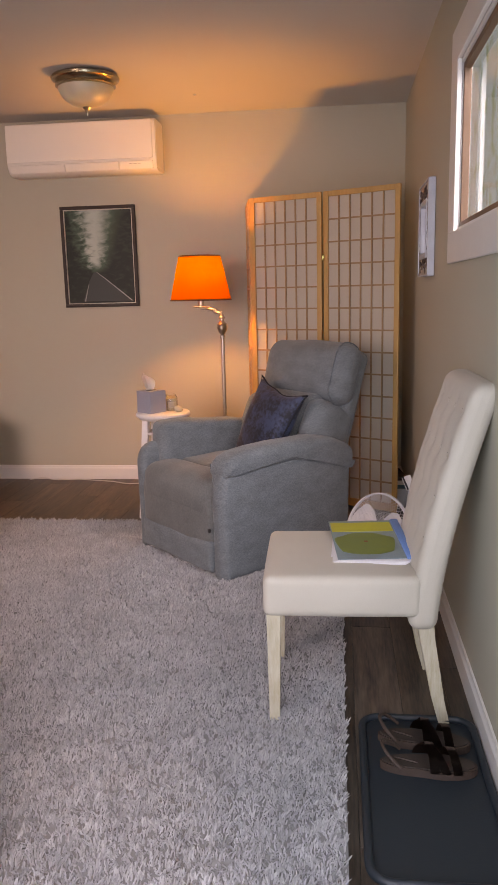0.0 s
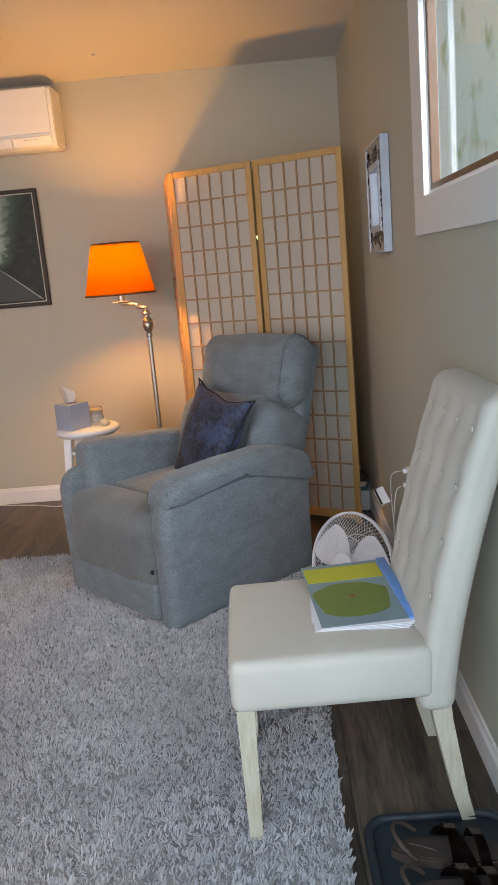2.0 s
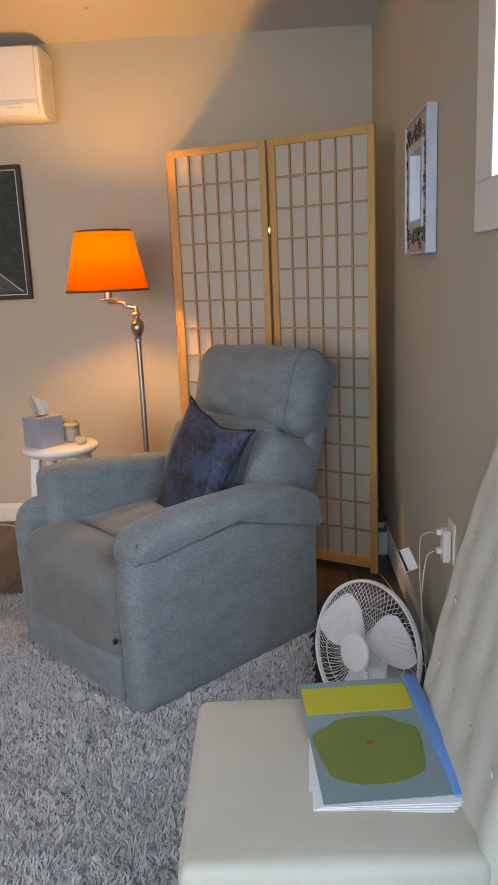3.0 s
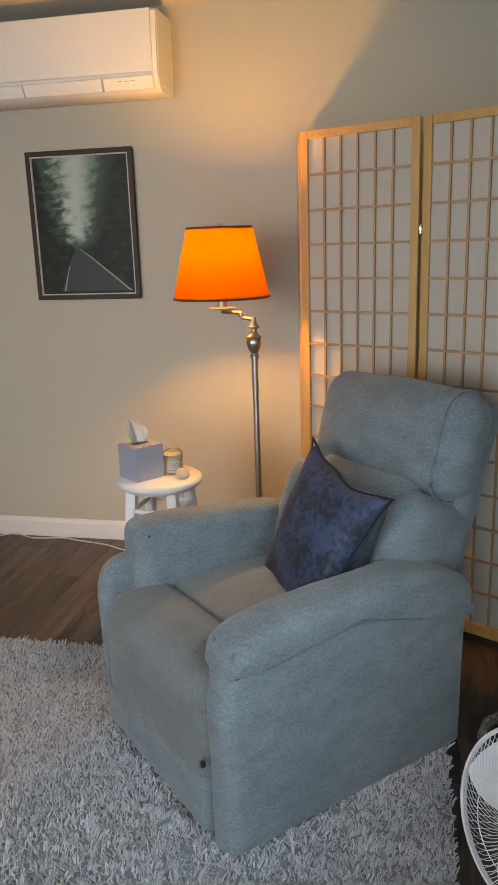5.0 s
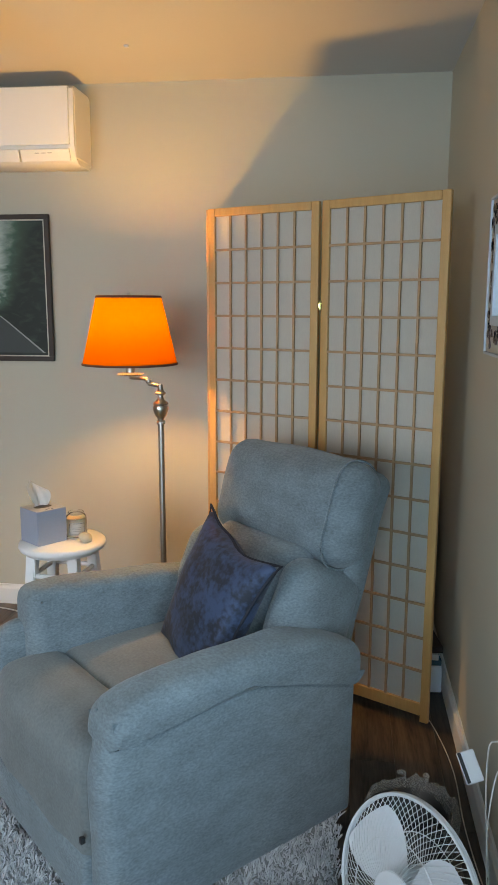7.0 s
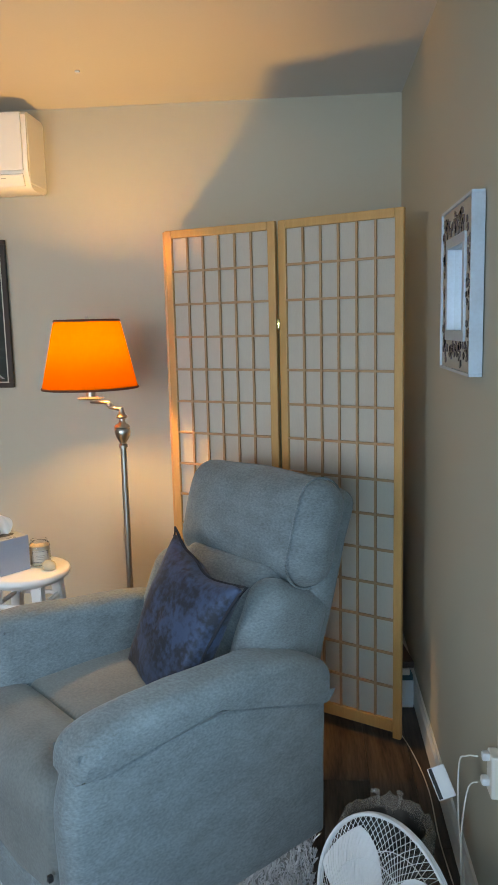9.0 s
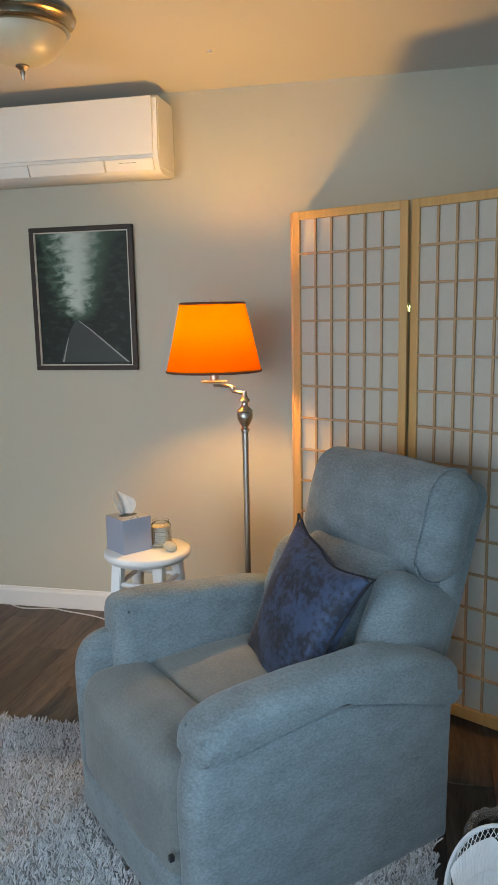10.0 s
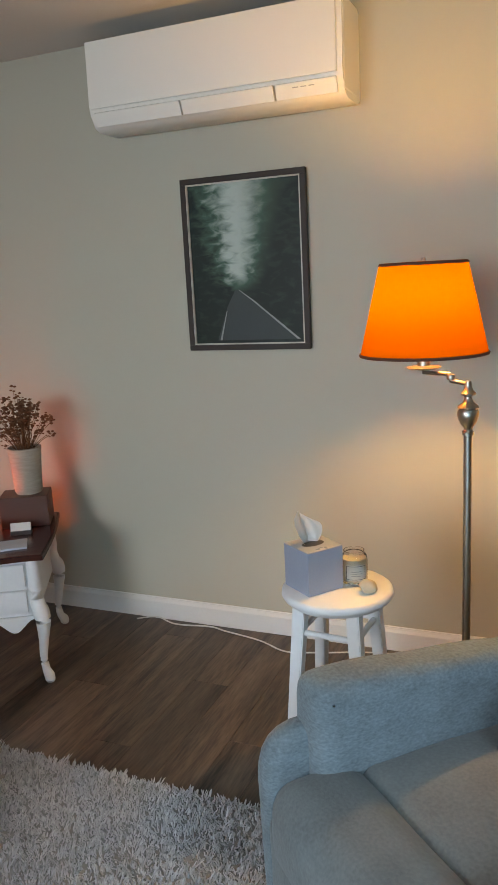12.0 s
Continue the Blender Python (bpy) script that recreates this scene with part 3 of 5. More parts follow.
tube(bm, [(0, 0, 1.176), (-0.05, 0.02, 1.182), (-0.052, 0.022, 1.20), (-0.10, 0.05, 1.200), (-0.135, 0.07, 1.20), (-0.135, 0.07, 1.215)], 0.0065, 10)
lathe(bm, [(0.011, 0), (0.013, 0.006), (0.011, 0.014), (0, 0.015)], 16, (-0.05, 0.02, 1.186))
part("swing_arm", bm, M_STEEL, fl, "jointed nickel arm")
bm = B()
lathe(bm, [(0, 0), (0.048, 0.004), (0.052, 0.008), (0.018, 0.012), (0.018, 0.125), (0, 0.126)], 28, (-0.135, 0.07, 1.208))
part("socket", bm, M_STEEL, fl)
bm = B()
lathe(bm, [(0, 0), (0.014, 0.005), (0.03, 0.04), (0.026, 0.06), (0, 0.072)], 20, (-0.135, 0.07, 1.333))
bulb = part("bulb", bm, mat("lit_bulb", (1, 0.9, 0.7), 0.3, emit=(1.0, 0.62, 0.28), estr=12), fl, "lit bulb")
bulb.visible_shadow = False
RB, RT, ZB, ZT = 0.183, 0.123, 1.252, 1.515
bm = B()
lathe(bm, [(RB, ZB), (RT, ZT)], 64, (-0.135, 0.07, 0))
shade = part("shade", bm, M_SHADE, fl, "orange fabric shade, lit from inside")
for r, z in ((RB, ZB), (RT, ZT)):
    bm = B()
    k = 0.228
    zz = z if r == RB else z - 0.009
    lathe(bm, [(r + 0.0015 - (k * 0.0 if r == RB else -0.002), zz), (r + 0.003 - (0.0 if r == RB else -0.0005), zz + 0.0045), (r - 0.0005, zz + 0.009), (r - 0.004, zz + 0.0045)], 64, (-0.135, 0.07, 0))
    part("trim_braid", bm, M_BRAID, fl, "dark brown braid")
bm = B()
for a in (0, 120, 240):
    tube(bm, [(-0.135, 0.07, ZT - 0.01), (-0.135 + RT * math.cos(radians(a)), 0.07 + RT * math.sin(radians(a)), ZT - 0.004)], 0.0015, 6)
lathe(bm, [(0.006, ZT - 0.012), (0.01, ZT), (0.006, ZT + 0.012), (0, ZT + 0.014)], 12, (-0.135, 0.07, 0))
part("harp", bm, M_STEEL, fl)

# ---- folding shoji screen ----
SH = 1.838


def panel(a, b, top, name="panel", back=0.0):
    a, b = Vector((*a, 0)), Vector((*b, 0))
    w = (b - a).length
    ang = math.degrees(math.atan2((b - a).y, (b - a).x))
    m = pose(a.x, a.y, 0, 0, 0, ang)
    th = 0.019
    root = new(name)
    root.parent, root.matrix_local = screen, screen.matrix_world.inverted() @ m
    fw = 0.030
    z0 = 0.02
    for c, s in (((fw / 2, 0, (top + z0) / 2), (fw, th, top - z0)), ((w - fw / 2, 0, (top + z0) / 2), (fw, th, top - z0))):
        boxed("stile", c, s, M_PINE, root, 0.003)
    boxed("rail", (w / 2, 0, top - fw / 2), (w - 2 * fw, th, fw), M_PINE, root, 0.003)
    boxed("rail", (w / 2, 0, z0 + 0.045), (w - 2 * fw, th, 0.045), M_PINE, root, 0.003)
    zlo, zhi = z0 + 0.0675, top - fw
    for i in range(1, 6):
        x = fw + (w - 2 * fw) * i / 6
        boxed("lattice_bar", (x, -0.004, (zlo + zhi) / 2), (0.0075, 0.008, zhi - zlo), M_LATTICE, root, 0)
    for j in range(1, 14):
        z = zlo + (zhi - zlo) * j / 14
        boxed("lattice_bar", (w / 2, -0.0055, z), (w - 2 * fw, 0.007, 0.0085), M_LATTICE, root, 0)
    boxed("paper", (w / 2, 0.003, (zlo + zhi) / 2), (w - 2 * fw, 0.0015, zhi - zlo), M_PAPER, root, 0, "white rice paper")


screen = thing("folding_screen", pose(5.49, 7.755, 0), "honey pine shoji folding screen with white paper squares", "folding screen")
panel((5.058, 7.943), (5.484, 7.757), SH)
panel((5.496, 7.755), (5.905, 7.528), SH)
panel((4.985, 8.385), (5.054, 7.948), SH - 0.002)
for z in (0.35, 1.48):
    for p in ((5.489, 7.745), (5.050, 7.954)):
        bm = B()
        box(bm, (p[0], p[1], z), (0.012, 0.006, 0.035), 0.001, None)
        o = part("hinge", bm, M_BRASS, None, "small brass hinge")
        o.parent, o.matrix_parent_inverse = screen, screen.matrix_world.inverted()

# ---- recliner ----
REC = pose(5.11, 6.997, 0.03, 0, 0, -44.5)
rec = thing("recliner", REC, "blue-grey chenille recliner armchair with padded arms and headrest", "armchair")


def wobble(bm, amp=0.004, scale=7.0):
    for v in bm.verts:
        v.co += Vector((noise.noise(v.co * scale), noise.noise(v.co * scale + Vector((9, 0, 0))), noise.noise(v.co * scale + Vector((0, 9, 0))))) * amp


def rpart(name, c, s, r, puff=(0, 0, 0), m=None, label="", bend=None, material=None, n=7, amp=0.006):
    bm = B()
    rbox(bm, c, s, r, n, puff, m, bend)
    wobble(bm, amp)
    return part(name, bm, material or M_GREY, rec, label)


MX = -0.025


def arm_top(y, top):
    return top + (0.10 * max(0.0, 0.15 - y) if top > 0.59 else 0.0) - 0.085 * max(0.0, (y - 0.14) / 0.27) ** 2 - 0.02 * max(0.0, (-y - 0.2) / 0.2) ** 2


def soft_slab(bm, outline, x0, x1, r, puff=0.0, steps=5):
    """A padded slab across x, from its side outline (y, z) run anticlockwise; its edges have the radius r."""
    count = len(outline)
    pts = [Vector(p) for p in outline]
    nrm = []
    for i in range(count):
        d = (pts[(i + 1) % count] - pts[i - 1]).normalized()
        nrm.append(Vector((d.y, -d.x)))
    cy, cz = sum(p.x for p in pts) / count, sum(p.y for p in pts) / count

    def ring(x, inset):
        return [bm.verts.new((x, p.x - q.x * inset, p.y - q.y * inset)) for p, q in zip(pts, nrm)]
    rings = []
    for sg, xe in ((-1, x0), (1, x1)):
        part_rings = []
        for f in (0.04, 0.3, 0.55, 0.8):
            x = xe + sg * puff * (1 - f ** 3)
            part_rings.append([bm.verts.new((x, cy + (p.x - q.x * r - cy) * f, cz + (p.y - q.y * r - cz) * f)) for p, q in zip(pts, nrm)])
        for k in range(steps + 1):
            a = math.pi / 2 * k / steps
            part_rings.append(ring(xe - sg * r * (1 - math.cos(a)), r * (1 - math.sin(a))))
        bm.faces.new(part_rings[0])
        rings += part_rings if sg < 0 else part_rings[::-1]
    for u, w in zip(rings, rings[1:]):
        for i in range(count):
            bm.faces.new((u[i], u[(i + 1) % count], w[(i + 1) % count], w[i]))


def outline_of(corners, n=7, gap=0.03):
    """Turns corners (y, z, radius) into a smooth closed outline with points spread evenly along its sides."""
    out, count = [], len(corners)
    for i, (y, z, r) in enumerate(corners):
        p, a, b = Vector((y, z)), Vector(corners[i - 1][:2]), Vector(corners[(i + 1) % count][:2])
        u, w = (a - p).normalized(), (b - p).normalized()
        s0, s1 = p + u * r, p + w * r
        arc = [(1 - t) ** 2 * s0 + 2 * t * (1 - t) * p + t * t * s1 for t in (q / (n - 1) for q in range(n))]
        if out:
            last = Vector(out[-1])
            k = int((arc[0] - last).length / gap)
            out += [tuple(last.lerp(arc[0], q / (k + 1))) for q in range(1, k + 1)]
        out += [tuple(q) for q in arc]
    last, first = Vector(out[-1]), Vector(out[0])
    k = int((first - last).length / gap)
    return out + [tuple(last.lerp(first, q / (k + 1))) for q in range(1, k + 1)]


def side_part(name, outline, x0, x1, r, puff=0.0, amp=0.004, label="", material=None):
    bm = B()
    soft_slab(bm, outline, min(x0, x1), max(x0, x1), r, puff)
    wobble(bm, amp)
    return part(name, bm, material or M_GREY, rec, label)


for sg in (-1, 1):
    top = 0.600 if sg < 0 else 0.580
    lead = -0.315 if sg < 0 else -0.385
    shell = outline_of([(-0.408, -0.014, 0.03), (0.385, -0.014, 0.03), (0.395, arm_top(0.40, top) - 0.075, 0.03), (0.12, top - 0.080, 0.10), (-0.417, top - (0.065 if sg < 0 else 0.075), 0.125)])
    xo = MX + sg * (0.385 if sg > 0 else 0.362)
    side_part("side_panel", shell, xo - sg * 0.075, xo, 0.034, 0.004, 0.003)
    crest = [(y, arm_top(y, top)) for y in (0.31, 0.25, 0.16, 0.05, -0.08, -0.20)]
    drop = 0.21 if sg < 0 else 0.115
    cap = outline_of([(0.415, arm_top(0.415, top) - drop, 0.02)] + [(0.415, arm_top(0.415, top) + 0.004, 0.04)] + [(y, z, 0.02) for y, z in crest]
                     + ([(lead, arm_top(lead, top) - 0.004, 0.05), (lead, top - drop, 0.03)] if sg < 0 else [(-0.32, 0.565, 0.04), (lead, 0.535, 0.04), (lead - 0.012, 0.46, 0.02), (-0.345, 0.455, 0.012), (-0.30, top - 0.115, 0.03)])
                     + [(0.05, top - drop + 0.012, 0.03)], 5)
    side_part("arm_pad", cap, MX + sg * 0.236, xo + sg * 0.010, 0.047, 0.0, 0.004, "rounded chenille cap over the arm")
    inner = outline_of([(lead + 0.005, 0.10, 0.02), (0.36, 0.10, 0.02), (0.36, top - 0.10, 0.02), (lead + 0.005, top - 0.06, 0.03)])
    side_part("inner_panel", inner, MX + sg * 0.240, MX + sg * 0.340, 0.03, 0.004, 0.003)
    front = outline_of([(-0.414, -0.014, 0.02), (-0.335, -0.014, 0.02), (-0.335, 0.52, 0.03), (-0.385, 0.505, 0.04), (-0.420, 0.42, 0.05)], 5)
    if sg > 0:
        side_part("arm_front", front, MX + sg * 0.290, xo - sg * 0.012, 0.03, 0.003, 0.003, "upholstered front post of the arm")
rpart("seat_cushion", (MX, 0.030, 0.350), (0.52, 0.50, 0.175), 0.034, (0, 0.008, 0.016), material=M_GREYWARM)
rpart("footrest_pad", (MX - 0.01, -0.306, 0.332), (0.60, 0.222, 0.215), 0.068, (0, 0.012, 0.008), material=M_GREYWARM)
rpart("front_panel", (MX - 0.01, -0.385, 0.240), (0.585, 0.060, 0.24), 0.029, (0, 0.016, 0), material=M_GREYWARM)
rpart("lower_front", (MX - 0.01, -0.396, 0.085), (0.60, 0.055, 0.155), 0.025, (0, 0.006, 0))
rpart("base_frame", (MX, 0.0, 0.15), (0.58, 0.70, 0.22), 0.02, material=M_GREY, amp=0)
TB = pose(0, 0, 0, -18)
rpart("back_shell", (MX + 0.005, 0.470, 0.575), (0.565, 0.12, 0.80), 0.050, (0, 0.012, 0), m=TB)
rpart("lumbar_cushion", (MX, 0.350, 0.565), (0.45, 0.17, 0.38), 0.075, (0, 0.03, 0), m=TB)
rpart("headrest", (MX + 0.008, 0.470, 0.841), (0.620, 0.168, 0.318), 0.078, (0.0, 0.034, 0.010), m=TB, n=10)
bm = B()
loop = []
for cy, cz, a0 in ((0.008, 0.080, 0), (-0.012, 0.080, 90), (-0.012, -0.080, 180), (0.008, -0.080, 270)):
    loop += [TB @ Vector((0, cy + 0.0835 * math.cos(radians(a0 + q)), cz + 0.0835 * math.sin(radians(a0 + q)))) + Vector((MX + 0.262, 0.470, 0.841)) for q in range(0, 91, 15)]
tube(bm, loop, 0.0035, 8, closed=True)
part("headrest_seam", bm, M_GREY, rec, "raised seam at the end of the headrest")
for sg in (-1, 1):
    rpart("back_wing", (MX + sg * 0.232, 0.345, 0.545), (0.135, 0.27, 0.32), 0.062, (0.008, 0.018, 0.008), m=pose(0, 0, 0, -22))
for x, y in ((-0.27, -0.3), (0.27, -0.3), (-0.27, 0.32), (0.27, 0.32)):
    boxed("foot", (x, y, 0.012), (0.05, 0.05, 0.034), M_BLACK, rec, 0.004)
boxed("release_tab", (0.262, -0.425, 0.216), (0.012, 0.012, 0.016), M_BLACK, rec, 0.002, "small black tab")

# navy cushion
bm = B()
rbox(bm, (0, 0, 0), (0.46, 0.14, 0.46), 0.05, 12, (0, 0, 0))
for v in bm.verts:
    u, w = v.co.x / 0.23, v.co.z / 0.23
    thick = max(0.0, (1 - u * u)) ** 0.5 * max(0.0, (1 - w * w)) ** 0.5
    v.co.y *= 0.12 + 0.9 * thick
    pin = (1 - 0.21 * (1 - w * w) * abs(u) ** 3) * (1 - 0.05 * (1 - w))
    pin2 = 1 - 0.20 * (1 - u * u) * abs(w) ** 3
    v.co.x *= pin
    v.co.z *= pin2
wobble(bm, 0.008, 9)
edge = []
for ux, uz, vx, vz in ((-1, -1, 2, 0), (1, -1, 0, 2), (1, 1, -2, 0), (-1, 1, 0, -2)):
    for q in range(14):
        u, w = ux + vx * q / 14, uz + vz * q / 14
        edge.append((0.23 * u * (1 - 0.21 * (1 - w * w) * abs(u) ** 3) * (1 - 0.05 * (1 - w)), 0, 0.23 * w * (1 - 0.20 * (1 - u * u) * abs(w) ** 3)))
cush = part("cushion", bm, M_NAVY)
tagged(cush, "navy velvet square cushion, dark mottled pattern, on the recliner", "cushion")
bm = B()
tube(bm, edge, 0.005, 6, closed=True)
wobble(bm, 0.008, 9)
part("piping", bm, M_NAVYCORD, cush, "dark corded edge")
cush.matrix_world = REC @ pose(0.035, 0.115, 0.592, -22, 0, -9) @ pose(0, 0, 0, 0, 8, 0)

# ---- stool and what stands on it ----
stool = thing("stool", pose(4.553, 7.608, 0), "round white painted wooden stool with splayed legs", "stool")
bm = B()
lathe(bm, [(0, 0.582), (0.140, 0.582), (0.146, 0.590), (0.155, 0.594), (0.160, 0.604), (0.158, 0.614), (0.150, 0.620), (0, 0.621)], 48)
part("seat", bm, M_STOOL, stool)
for a in (40, 130, 220, 310):
    ca, sa = math.cos(radians(a)), math.sin(radians(a))
    bm = B()
    tube(bm, [(0.112 * ca, 0.112 * sa, 0.587), (0.168 * ca, 0.168 * sa, 0.0)], [0.027, 0.020], 4)
    bmesh.ops.bevel(bm, geom=bm.edges[:], offset=0.003, segments=2, affect="EDGES")
    part("leg", bm, M_STOOL, stool, smooth=False)
for z, aa in ((0.20, (40, 130)), (0.24, (130, 220)), (0.20, (220, 310)), (0.24, (310, 40)), (0.50, (40, 130)), (0.50, (130, 220)), (0.50, (220, 310)), (0.50, (310, 40))):
    r = 0.168 - (z / 0.587) * 0.056
    bm = B()
    tube(bm, [(r * math.cos(radians(a)), r * math.sin(radians(a)), z) for a in aa], 0.009, 10)
    part("stretcher", bm, M_STOOL, stool)
tb = thing("tissue_box", pose(4.492, 7.585, 0.621, 0, 0, 53), "slate blue cube tissue box with a tissue pulled up", "tissue box")
boxed("box", (0, 0, 0.064), (0.12, 0.12, 0.128), M_BOXBLUE, tb, 0.002)
bm = B()
lathe(bm, [(0.030, 0), (0.0, 0.0005)], 24, (0, 0, 0.1285), Matrix.Diagonal((1.2, 0.7, 1, 1)))
part("opening", bm, M_BLACK, tb, "dark oval opening", smooth=False)
bm = B()
g = bmesh.ops.create_grid(bm, x_segments=12, y_segments=14, size=0.5)
for v in g["verts"]:
    u, w = v.co.x, v.co.y + 0.5
    wd = (0.042 + 0.050 * math.sin(math.pi * min(1, w * 0.85))) * (1 if w < 0.8 else 1 - 1.8 * (w - 0.8))
    v.co = Vector((u * wd - 0.028 * w * w, 0.026 * math.cos(u * 2.6) + 0.006 * math.sin(u * 14 + 3 * w) * (1 - 0.4 * w) - 0.012 * w, 0.122 + 0.098 * w - 0.03 * u * w))
bmesh.ops.solidify(bm, geom=bm.faces[:], thickness=0.0015)
part("tissue", bm, M_TISSUE, tb, "white pulled-up tissue")
jar = thing("candle_jar", pose(4.592, 7.655, 0.621), "clear glass candle jar with cream wax and paper label", "candle")
bm = B()
lathe(bm, [(0, 0), (0.036, 0), (0.0385, 0.004), (0.0385, 0.070), (0.036, 0.080), (0.030, 0.086), (0.030, 0.094), (0.028, 0.094), (0.028, 0.085), (0.034, 0.078), (0.0362, 0.069), (0.0362, 0.006), (0, 0.005)], 32)
part("glass", bm, glass_mat("jar_glass", (0.98, 0.97, 0.94), 0.05), jar)
bm = B()
lathe(bm, [(0, 0.006), (0.0355, 0.006), (0.0355, 0.072), (0, 0.070)], 24)
part("wax", bm, M_WAX, jar, "cream wax")
bm = B()
for i in range(12):
    a0, a1 = radians(245 + i * 8), radians(253 + i * 8)
    q = [bm.verts.new((0.0390 * math.cos(a), 0.0390 * math.sin(a), z)) for a, z in ((a0, 0.014), (a1, 0.014), (a1, 0.060), (a0, 0.060))]
    bm.faces.new(q)
bmesh.ops.solidify(bm, geom=bm.faces[:], thickness=0.0005)
part("label", bm, M_LABEL, jar, "white paper label")
for n_, z0, z1, q0, q1, ink in ((10, 0.0165, 0.0178, 250, 336, M_INK), (10, 0.0560, 0.0573, 250, 336, M_INK), (1, 0.0165, 0.0573, 250, 253, M_INK), (1, 0.0165, 0.0573, 333, 336, M_INK),
                              (6, 0.040, 0.042, 270, 316, M_PALEINK), (6, 0.034, 0.0355, 266, 320, M_PALEINK), (6, 0.027, 0.0285, 272, 312, M_PALEINK)):
    bm = B()
    for i in range(n_):
        a0, a1 = radians(q0 + (q1 - q0) * i / n_), radians(q0 + (q1 - q0) * (i + 1) / n_)
        bm.faces.new([bm.verts.new((0.0400 * math.cos(a), 0.0400 * math.sin(a), z)) for a, z in ((a0, z0), (a1, z0), (a1, z1), (a0, z1))])
    part("label_print", bm, ink, jar, "small grey print")
bm = B()
bmesh.ops.create_icosphere(bm, subdivisions=3, radius=0.026)
for v in bm.verts:
    v.co = Vector((v.co.x * 1.0, v.co.y * 0.85, v.co.z * 0.75)) * (1 + 0.25 * noise.noise(v.co * 40))
st = part("stone", bm, M_STONE)
st.matrix_world = pose(4.65, 7.585, 0.638)
tagged(st, "small pale rough stone on the stool", "stone")

# ---- bedside table with its things ----
DK = pose(2.965, 7.917, 0, 0, 0, 30)
DESK_W, DESK_D, DESK_H = 0.56, 0.57, 0.525
desk = thing("side_table", DK, "white two-drawer side table, dark cherry top, cabriole legs", "side table")


def wavy(w, d, k=0.012, n=10):
    pts = []
    for i in range(n + 1):
        t = i / n
        pts.append((-w / 2 + w * t, -d / 2 - k * math.sin(math.pi * t) + k * 0.7 * math.sin(3 * math.pi * t)))
    pts += [(w / 2 + k * math.sin(math.pi * i / n), -d / 2 + d * i / n) for i in range(1, n)]
    pts += [(w / 2, d / 2), (-w / 2, d / 2)]
    pts += [(-w / 2 - k * math.sin(math.pi * i / n), d / 2 - d * i / n) for i in range(1, n)]
    return pts


bm = B()
slab(bm, wavy(DESK_W, DESK_D), DESK_H - 0.022, DESK_H - 0.004)
slab(bm, wavy(DESK_W - 0.014, DESK_D - 0.014), DESK_H - 0.0039, DESK_H)
part("tabletop", bm, M_DESKTOP, desk, "glossy dark cherry top with a shaped edge", smooth=False)
boxed("carcase", (0, 0.0, DESK_H - 0.142), (DESK_W - 0.10, DESK_D - 0.07, 0.235), M_STOOL, desk, 0.004)
for i, z in enumerate((DESK_H - 0.085, DESK_H - 0.19)):
    dr = boxed("drawer", (0, -DESK_D / 2 + 0.028, z), (DESK_W - 0.155, 0.022, 0.092), M_STOOL, desk, 0.005)
    bm = B()
    tube(bm, smooth_path([(-0.042, -DESK_D / 2 + 0.018, z + 0.002), (-0.030, -DESK_D / 2 - 0.002, z + 0.014), (0, -DESK_D / 2 - 0.006, z + 0.018), (0.030, -DESK_D / 2 - 0.002, z + 0.014), (0.042, -DESK_D / 2 + 0.018, z + 0.002)]), 0.004, 8)
    for sg in (-1, 1):
        for dx, dz, rr in ((0.042, 0, 0.011), (0.055, 0.006, 0.008), (0.052, -0.008, 0.007), (0.034, -0.008, 0.006), (0.066, -0.001, 0.005)):
            lathe(bm, [(0, 0.004), (rr, 0.002), (rr, 0), (0, 0)], 10, (sg * dx, -DESK_D / 2 + 0.017, z + dz), pose(0, 0, 0, 90))
    part("handle", bm, M_BLACK, dr, "dark antique bail handle")
bm = B()
xs = np.linspace(-DESK_W / 2 + 0.06, DESK_W / 2 - 0.06, 33)
for xa, xb in zip(xs, xs[1:]):
    def low(x):
        u = abs(x) / (DESK_W / 2 - 0.06)
        return DESK_H - 0.262 - 0.048 * (0.5 + 0.5 * math.cos(u * 3 * math.pi)) - 0.012 * (1 - u)
    ya, yb = -DESK_D / 2 + 0.022, -DESK_D / 2 + 0.040
    top = DESK_H - 0.25
    v = [bm.verts.new(p) for p in ((xa, ya, low(xa)), (xb, ya, low(xb)), (xb, ya, top), (xa, ya, top), (xa, yb, low(xa)), (xb, yb, low(xb)), (xb, yb, top), (xa, yb, top))]
    for f in ((0, 1, 2, 3), (4, 5, 6, 7), (0, 1, 5, 4), (3, 2, 6, 7)):
        bm.faces.new([v[i] for i in f])
bmesh.ops.remove_doubles(bm, verts=bm.verts[:], dist=0.0001)
part("apron", bm, M_STOOL, desk, "scalloped white apron", smooth=False)
for sx in (-1, 1):
    for sy in (-1, 1):
        lx, ly = sx * (DESK_W / 2 - 0.045), sy * (DESK_D / 2 - 0.04)
        bm = B()
        P = [(0, DESK_H - 0.024, 0.024), (0, 0.34, 0.026), (0.018, 0.29, 0.032), (0.026, 0.25, 0.029), (0.016, 0.17, 0.019), (0.004, 0.10, 0.015), (0.010, 0.05, 0.015), (0.026, 0.025, 0.020), (0.030, 0.008, 0.019), (0.030, 0.0, 0.014)]
        sp_ = smooth_path([(lx + sx * o * 0.7, ly + sy * o * 0.7, z) for o, z, r in P], 4)
        rr = [float(np.interp(i / (len(sp_) - 1) * (len(P) - 1), range(len(P)), [r for _, _, r in P])) for i in range(len(sp_))]
        tube(bm, sp_, rr, 12)
        part("leg", bm, M_STOOL, desk, "white cabriole leg")


